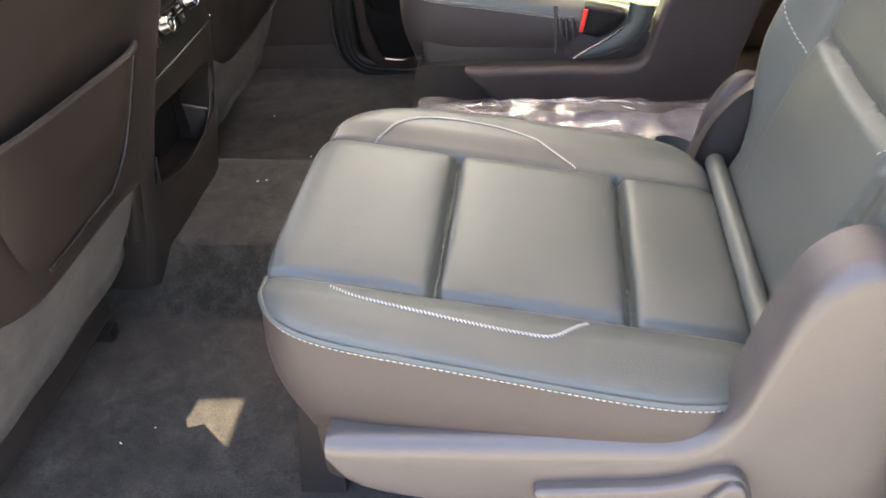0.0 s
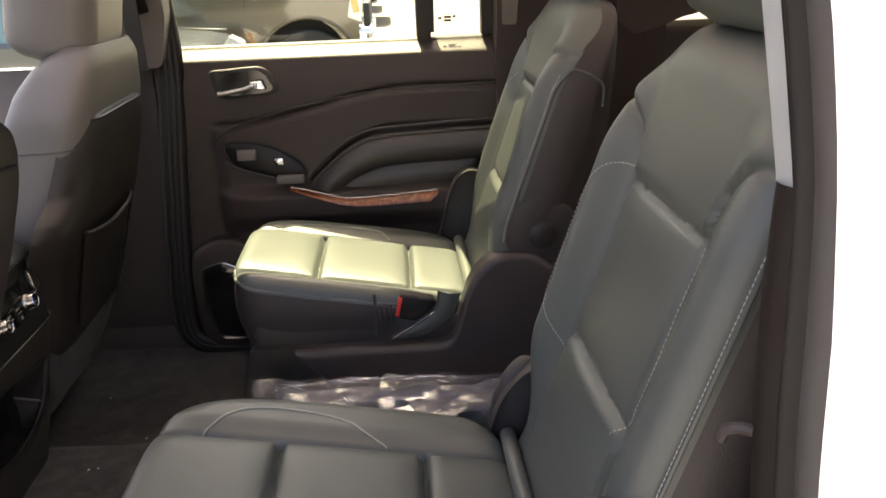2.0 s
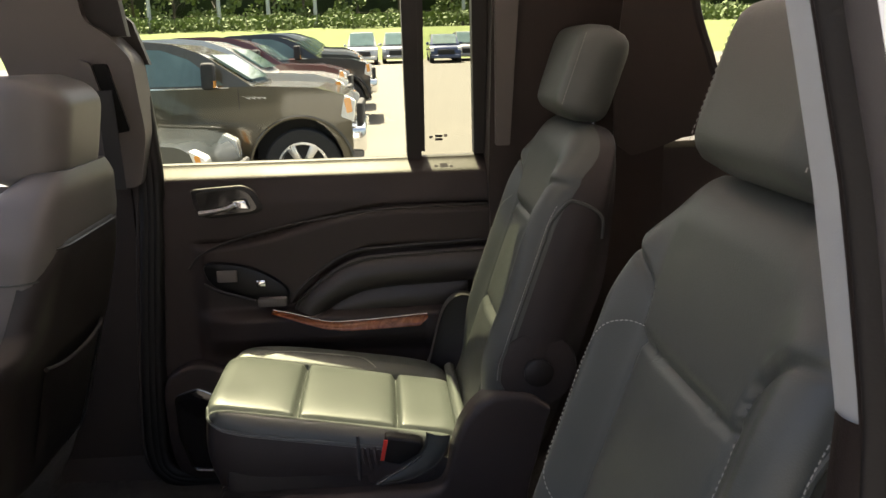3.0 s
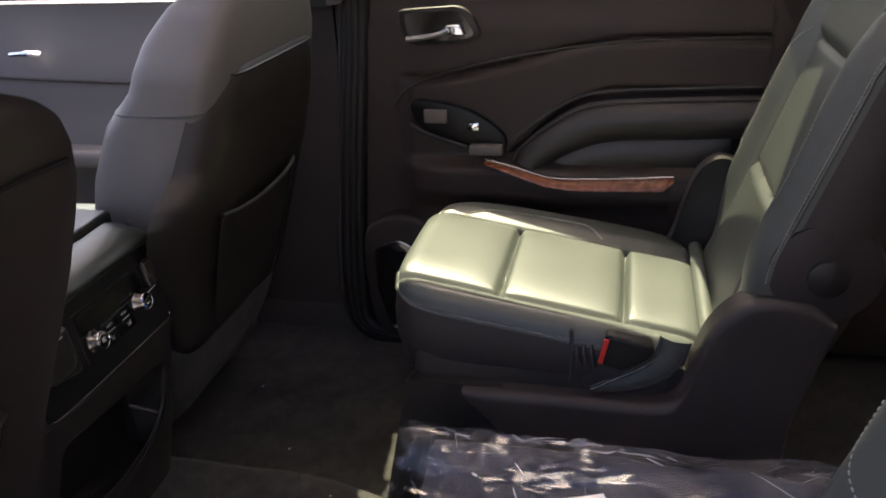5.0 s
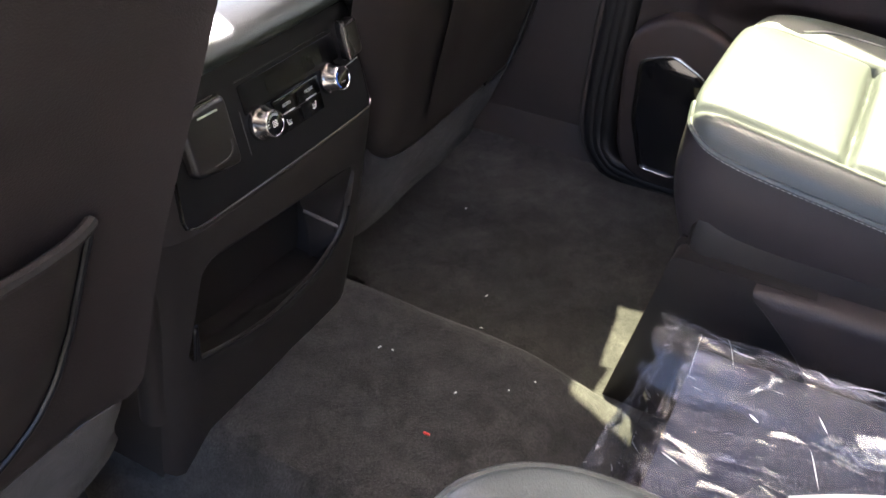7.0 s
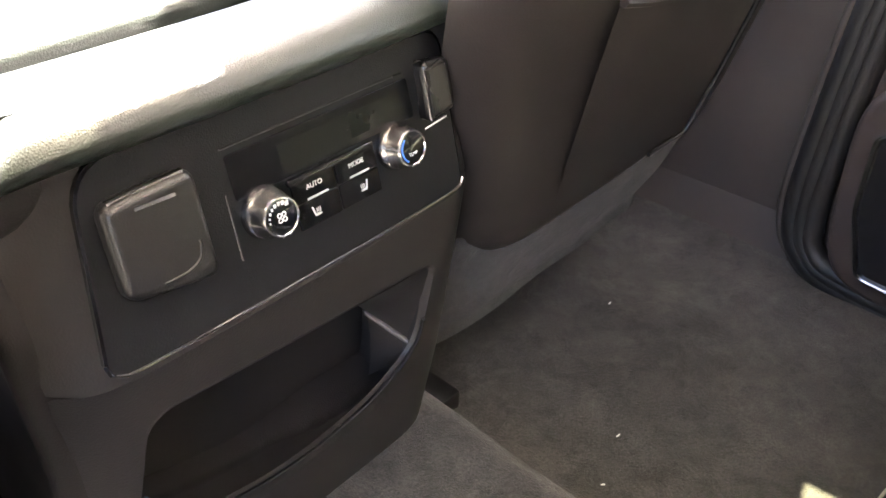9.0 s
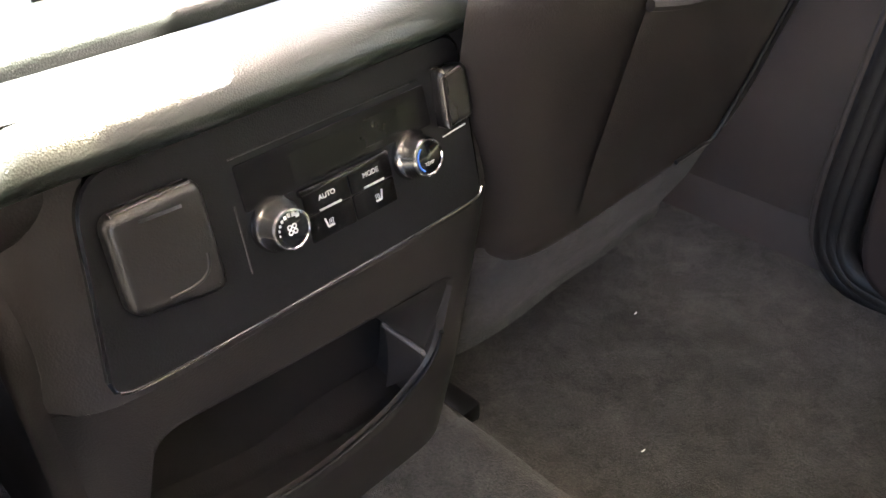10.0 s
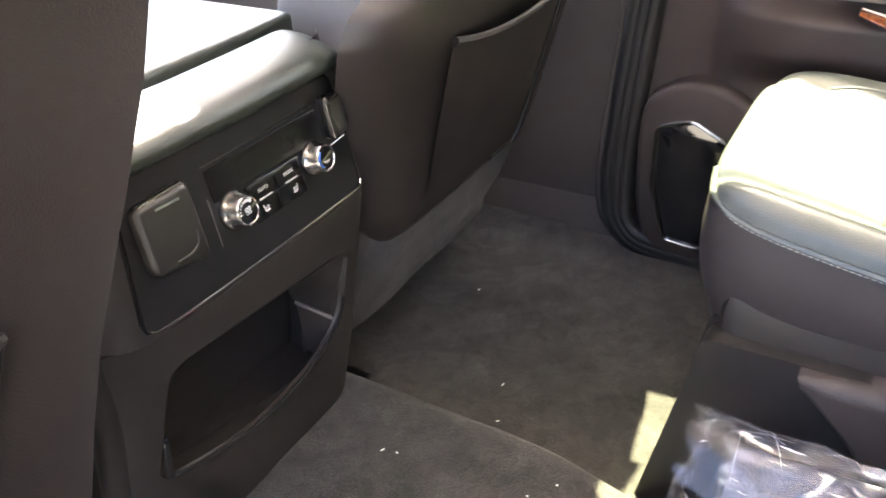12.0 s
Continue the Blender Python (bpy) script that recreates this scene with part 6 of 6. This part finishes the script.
        for k in range(4):
            part("badge_bar", plate([(-1.36 + 0.06 * k, 1.315), (-1.265 + 0.06 * k, 1.27), (-1.265 + 0.06 * k, 1.295), (-1.30 + 0.06 * k, 1.295)], flat_side, -0.003, 0.010), ALLOY, t)
        lamp_pts = [(-0.02, 0.98), (0.005, 1.22), (-0.12, 1.29), (-0.18, 1.04)]
        part("headlight", plate(rounded(lamp_pts, 0.02), lambda a, b, d, sg=sg: Vector((a - 0.06, sg * (0.985 + d), b)), -0.25, 0.012, 0.01), LAMP, t, "clear headlight")
        part("side_marker", plate(rounded([(-0.10, 1.08), (-0.03, 1.10), (-0.05, 1.27), (-0.13, 1.25)], 0.02), lambda a, b, d, sg=sg: Vector((a - 0.06, sg * (0.999 + d), b)), -0.02, 0.006), AMBER, t, "amber marker")
        lip_pts = [Vector((-0.71 + 0.605 * math.cos(math.radians(d)), sg * 1.0, 0.45 + 0.605 * math.sin(math.radians(d)))) for d in range(5, 176, 6)]
        part("arch_lip", tube(lip_pts, 0.022, 6), color, t)
        part("arch_lip", tube([p + Vector((-3.84, 0, 0)) for p in lip_pts], 0.022, 6), color, t)
        wheel(t, -0.70, sg * 0.89, -sg, R)
        wheel(t, -4.55, sg * 0.89, -sg, R)
    part("front_bumper", rbox(-0.18, 0.06, -0.98, 0.98, 0.62, 0.92, 0.05, 3), CHROME, t, "chrome front bumper")
    part("grille", rbox(-0.06, 0.02, -0.62, 0.62, 0.78, 1.18, 0.03, 2), TYRE, t, "dark grille")
    part("well_liner", rbox(-1.27, -0.14, -0.75, 0.75, 0.45, 1.06, 0.05), TYRE, t)
    part("chassis", rbox(-5.6, -0.3, -0.6, 0.6, 0.30, 0.55, 0.03), TYRE, t)
    return t


def put(t, x, y, turn=0):
    t.matrix_basis = Matrix.Translation((x, y, lot_z(y))) @ pose(0, 0, 0, 0, 0, turn)
    return t


PAINTS = [paint("khaki_metallic", (0.068, 0.058, 0.036)), paint("white_metallic", (0.5, 0.5, 0.49)), paint("maroon_metallic", (0.07, 0.012, 0.012)), paint("black_metallic", (0.012, 0.012, 0.013)), paint("silver_metallic", (0.28, 0.28, 0.28))]
WORDS = ["khaki-brown crew-cab pickup truck parked nose out", "white pickup truck parked in the row", "maroon pickup truck parked in the row", "black pickup truck parked in the row", "silver pickup truck parked in the row"]
first = {}
for k in range(8):
    c = (0, 1, 2, 3, 3, 4, 1, 3)[k]
    x, y = (0.10, -0.16, -0.25, 0.20, 0.0, -0.15, -0.35, -0.5)[k], 9.65 + 3.1 * k
    if c not in first:
        first[c] = put(pickup(PAINTS[c], WORDS[c]), x, y)
    else:
        copy_thing(first[c], Matrix.Translation((x, y, lot_z(y))))


def car(color, label, L=4.6, Hh=1.62, hood=1.08):
    t = thing("parked_car", label, "car", "cars in the lot")
    W = 0.92
    body = [(-0.02, 0.30), (0.0, 0.62), (-0.10, hood - 0.18), (-0.30, hood - 0.06), (-1.25, hood), (-L + 0.3, hood + 0.02), (-L, hood - 0.15), (-L + 0.02, 0.32)]
    part("body", plate(rounded(body, 0.08), lambda a, b, d: Vector((a - 0.12 * abs(d / W) ** 4 * sstep(-0.9, 0.0, a), d * (1 - 0.05 * sstep(0.7, 0.3, b)), b)), -W, W, 0.06, 3), color, t, "", 35)
    cab = [(-1.05, hood - 0.02), (-1.75, Hh - 0.05), (-2.1, Hh), (-L + 0.9, Hh), (-L + 0.35, Hh - 0.12), (-L + 0.1, hood)]
    part("cab", plate(rounded(cab, 0.1), lambda a, b, d: Vector((a, d * (0.96 - 0.28 * (b - hood)), b)), -W, W, 0.05, 3), color, t, "", 35)
    for sg in (-1, 1):
        side = lambda a, b, d, sg=sg: Vector((a, sg * (0.885 - 0.27 * (b - hood) + d), b))
        for pts in ([(-1.42, hood + 0.04), (-1.85, Hh - 0.10), (-2.30, Hh - 0.08), (-2.32, hood + 0.05)], [(-2.40, hood + 0.05), (-2.38, Hh - 0.08), (-L + 1.0, Hh - 0.08), (-L + 0.95, hood + 0.06)]):
            part("side_window", plate(rounded(pts, 0.04), side, -0.02, 0.008), CABIN, t)
        for x in (-2.25, -3.2):
            part("door_handle", plate(rounded([(x, hood - 0.14), (x + 0.2, hood - 0.14), (x + 0.2, hood - 0.11), (x, hood - 0.11)], 0.01), lambda a, b, d, sg=sg: Vector((a, sg * (W + d), b)), 0, 0.03, 0.008), TYRE, t)
        part("headlight", plate(rounded([(-0.02, hood - 0.38), (-0.05, hood - 0.17), (-0.20, hood - 0.09), (-0.13, hood - 0.30)], 0.03), lambda a, b, d, sg=sg: Vector((a - 0.11, sg * (W - 0.005 + d), b)), -0.22, 0.012, 0.01), LAMP, t, "clear headlight")
        part("side_marker", plate(rounded([(-0.10, hood - 0.36), (-0.05, hood - 0.36), (-0.10, hood - 0.14), (-0.15, hood - 0.14)], 0.02), lambda a, b, d, sg=sg: Vector((a - 0.11, sg * (W + 0.008 + d), b)), -0.02, 0.006), AMBER, t, "amber marker")
        # black band painted in for the shadow below the hood's edge
        part("fender_shadow_band", plate([(-0.3, hood - 0.30), (-0.3, hood - 0.20), (-L + 0.2, hood - 0.18), (-L + 0.2, hood - 0.28)], lambda a, b, d, sg=sg: Vector((a, sg * (W + d), b)), -0.02, 0.012), TYRE, t)
        part("mirror", rbox(-1.55, -1.42, *sorted((sg * 0.92, sg * 1.08)), hood + 0.02, hood + 0.18, 0.03, 2), color, t)
        wheel(t, -0.85, sg * 0.80, -sg, 0.34)
        wheel(t, -L + 0.85, sg * 0.80, -sg, 0.34)
    part("windscreen", plate([(-1.12, hood + 0.05), (-1.72, Hh - 0.07), (-1.76, Hh - 0.08), (-1.16, hood + 0.04)], lambda a, b, d: Vector((a + 0.05, d, b + 0.03)), -0.70, 0.70), CABIN, t)
    part("grille", rbox(-0.05, 0.015, -0.5, 0.5, 0.5, 0.78, 0.03), TYRE, t)
    part("bumper", rbox(-0.15, 0.05, -0.86, 0.86, 0.28, 0.48, 0.05, 3), color, t)
    return t


put(car(paint("slate_metallic", (0.045, 0.053, 0.053)), "dark slate-green car parked beside the truck row", 4.9, 1.62, 1.10), -1.10, 7.35)
for k, (x, y, c, h) in enumerate(((-0.75, 48, 1, 1.9), (1.35, 49, 4, 1.85), (4.15, 48, None, 1.7), (5.8, 50, 4, 1.8), (7.8, 52, 1, 1.8))):
    col = PAINTS[c] if c is not None else paint("navy_metallic", (0.03, 0.05, 0.12))
    put(car(col, ("white" if c == 1 else "silver" if c == 4 else "navy blue") + " car facing the lot, far off", 4.6, h, 1.05), x, y, -90)


# ---- far edge of the lot: bank, hedge, woods, fence and poles ----
LEAF = mat("leaves", (0.085, 0.13, 0.04), 0.7, 0, 0, 1, 0.3, 0.4, (0.17, 0.22, 0.08), spec=0.2)
GRASS = mat("grass_bank", (0.09, 0.13, 0.04), 0.95, 0, 0.5, 8, 0.3, 0.8, (0.16, 0.19, 0.07), spec=0.1)
BARK = mat("bark", (0.05, 0.04, 0.03), 0.9, 0, 0.5, 12, 0.3, 2)
STEEL = mat("galvanised", (0.42, 0.44, 0.45), 0.5, 0.6, 0, 1, 0.1, 2)
structure("bank", surf(lambda u, v: Vector((-90 + 180 * u, 54 + 56 * v, bank_z(54 + 56 * v) - 0.10 + 0.35 * sstep(0.0, 0.1, v) + 0.25 * noise.noise((u * 40, v * 8, 0)) * sstep(0.0, 0.1, v))), 90, 10), GRASS, "grassy bank behind the lot", "ground")


def leaf_cloud(count, place, size):
    verts, faces = [], []
    rnd = random.Random(11)
    for k in range(count):
        c = place(rnd)
        a = Vector((rnd.gauss(0, 1), rnd.gauss(0, 1), rnd.gauss(0, 1))).normalized()
        b = a.orthogonal().normalized()
        q = a.cross(b)
        r = size * rnd.uniform(0.5, 1.4)
        n = len(verts)
        verts += [c + b * r, c + q * r * 0.7, c - b * r, c - q * r * 0.7]
        faces.append((n, n + 1, n + 2, n + 3))
    me = bpy.data.meshes.new("leaves")
    me.from_pydata([tuple(v) for v in verts], [], faces)
    me.materials.append(LEAF)
    return me


def hedge_place(r):
    x = r.uniform(-60, 45)
    base = 88 + 8 * r.random()
    h = 1.0 + 1.2 * (0.5 + 0.5 * noise.noise((x * 0.35, 3, 0))) + 0.8 * max(0, noise.noise((x * 1.3, 7, 0)))
    return Vector((x, base, bank_z(base) + 0.1 + h * r.random() ** 0.7))


tagged(new("shrubs", leaf_cloud(16000, hedge_place, 0.22)), "sunlit green shrubs along the bank", "shrubs", kind="stuff")
rnd = random.Random(5)
for k in range(20):
    x, y = -62 + 5.4 * k + rnd.uniform(-1.5, 1.5), 99 + rnd.uniform(-3, 8)
    h = rnd.uniform(9, 13)
    tree = thing("tree", "leafy green tree with a dark slender trunk behind the lot", "tree", "trees behind the lot", (x, y, bank_z(y)))
    part("trunk", tube([(0, 0, -0.8), (0.1, 0, 2), (0.05, 0.1, 5), (0.2, 0.1, h * 0.8)], 0.2, 8, [0.22, 0.18, 0.13, 0.05]), BARK, tree)
    for j in range(4):
        a = rnd.uniform(0, 6.28)
        z = rnd.uniform(2.0, h * 0.6)
        part("limb", tube([(0.08, 0.05, z), (math.cos(a) * 0.9, math.sin(a) * 0.9, z + 0.9), (math.cos(a) * 1.9, math.sin(a) * 1.9, z + 1.4)], 0.06, 6, [0.07, 0.05, 0.02]), BARK, tree)
    clumps = [(rnd.uniform(-2.4, 2.4), rnd.uniform(-2, 2), rnd.uniform(1.4, h), rnd.uniform(0.7, 1.5)) for j in range(14)]

    def crown_place(r, clumps=clumps):
        cx, cy, cz, cr = r.choice(clumps)
        d = Vector((r.gauss(0, 1), r.gauss(0, 1), r.gauss(0, 0.7)))
        return Vector((cx, cy, cz)) + d.normalized() * cr * r.random() ** 0.4
    crown = new("crown", leaf_cloud(1500, crown_place, 0.24))
    crown.parent = tree
# near-black sheet: the shade among the far woods is in its colour
WOODS = mat("woods_shade_tone", (0.012, 0.016, 0.008), 0.95, 0, 0.4, 3, 0.4, 0.3, (0.035, 0.05, 0.02), spec=0.05)
tagged(part("backdrop", surf(lambda u, v: Vector((-140 + 280 * u, 118 + 1.5 * noise.noise((u * 60, v * 6, 0)), lot_z(110) + 16 * v * (0.85 + 0.15 * noise.noise((u * 30, 1, 0))))), 120, 8), WOODS, None, "woods sheet behind the trees, shade put into its colour"), category="woods", kind="structure")
pole = thing("lot_pole", "tall galvanised lamp pole at the edge of the lot", "lamp pole", "poles along the lot", (-16.6, 91, bank_z(91)))
part("shaft", tube([(0, 0, 0), (0, 0, 9)], 0.09, 10, [0.22, 0.15]), STEEL, pole)
part("footing", lathe([(0.28, 0), (0.28, 0.7), (0.25, 0.75)], Matrix.Identity(4), 16), LOT, pole)
part("lamp_arm", tube([(0, 0, 8.9), (0, -0.8, 9.1)], 0.05, 8), STEEL, pole)
part("lamp_head", rbox(-0.2, 0.2, -1.3, -0.6, 9.0, 9.15, 0.04), STEEL, pole)
for x in (-11.5, -6.5, 9.5, -24.0):
    copy_thing(pole, Matrix.Translation((x, 91.5, bank_z(91.5))))
fence = thing("chain_fence", "wire fence with thin steel posts along the bank", "fence")
for k in range(30):
    part("post", tube([(-60 + 3.6 * k, 87.2, bank_z(87.2)), (-60 + 3.6 * k, 87.2, bank_z(87.2) + 1.9)], 0.03, 6), BARK, fence)
for z in (0.3, 1.85):
    part("rail", tube([(-60, 87.2, bank_z(87.2) + z), (46, 87.2, bank_z(87.2) + z)], 0.012, 6), BARK, fence)
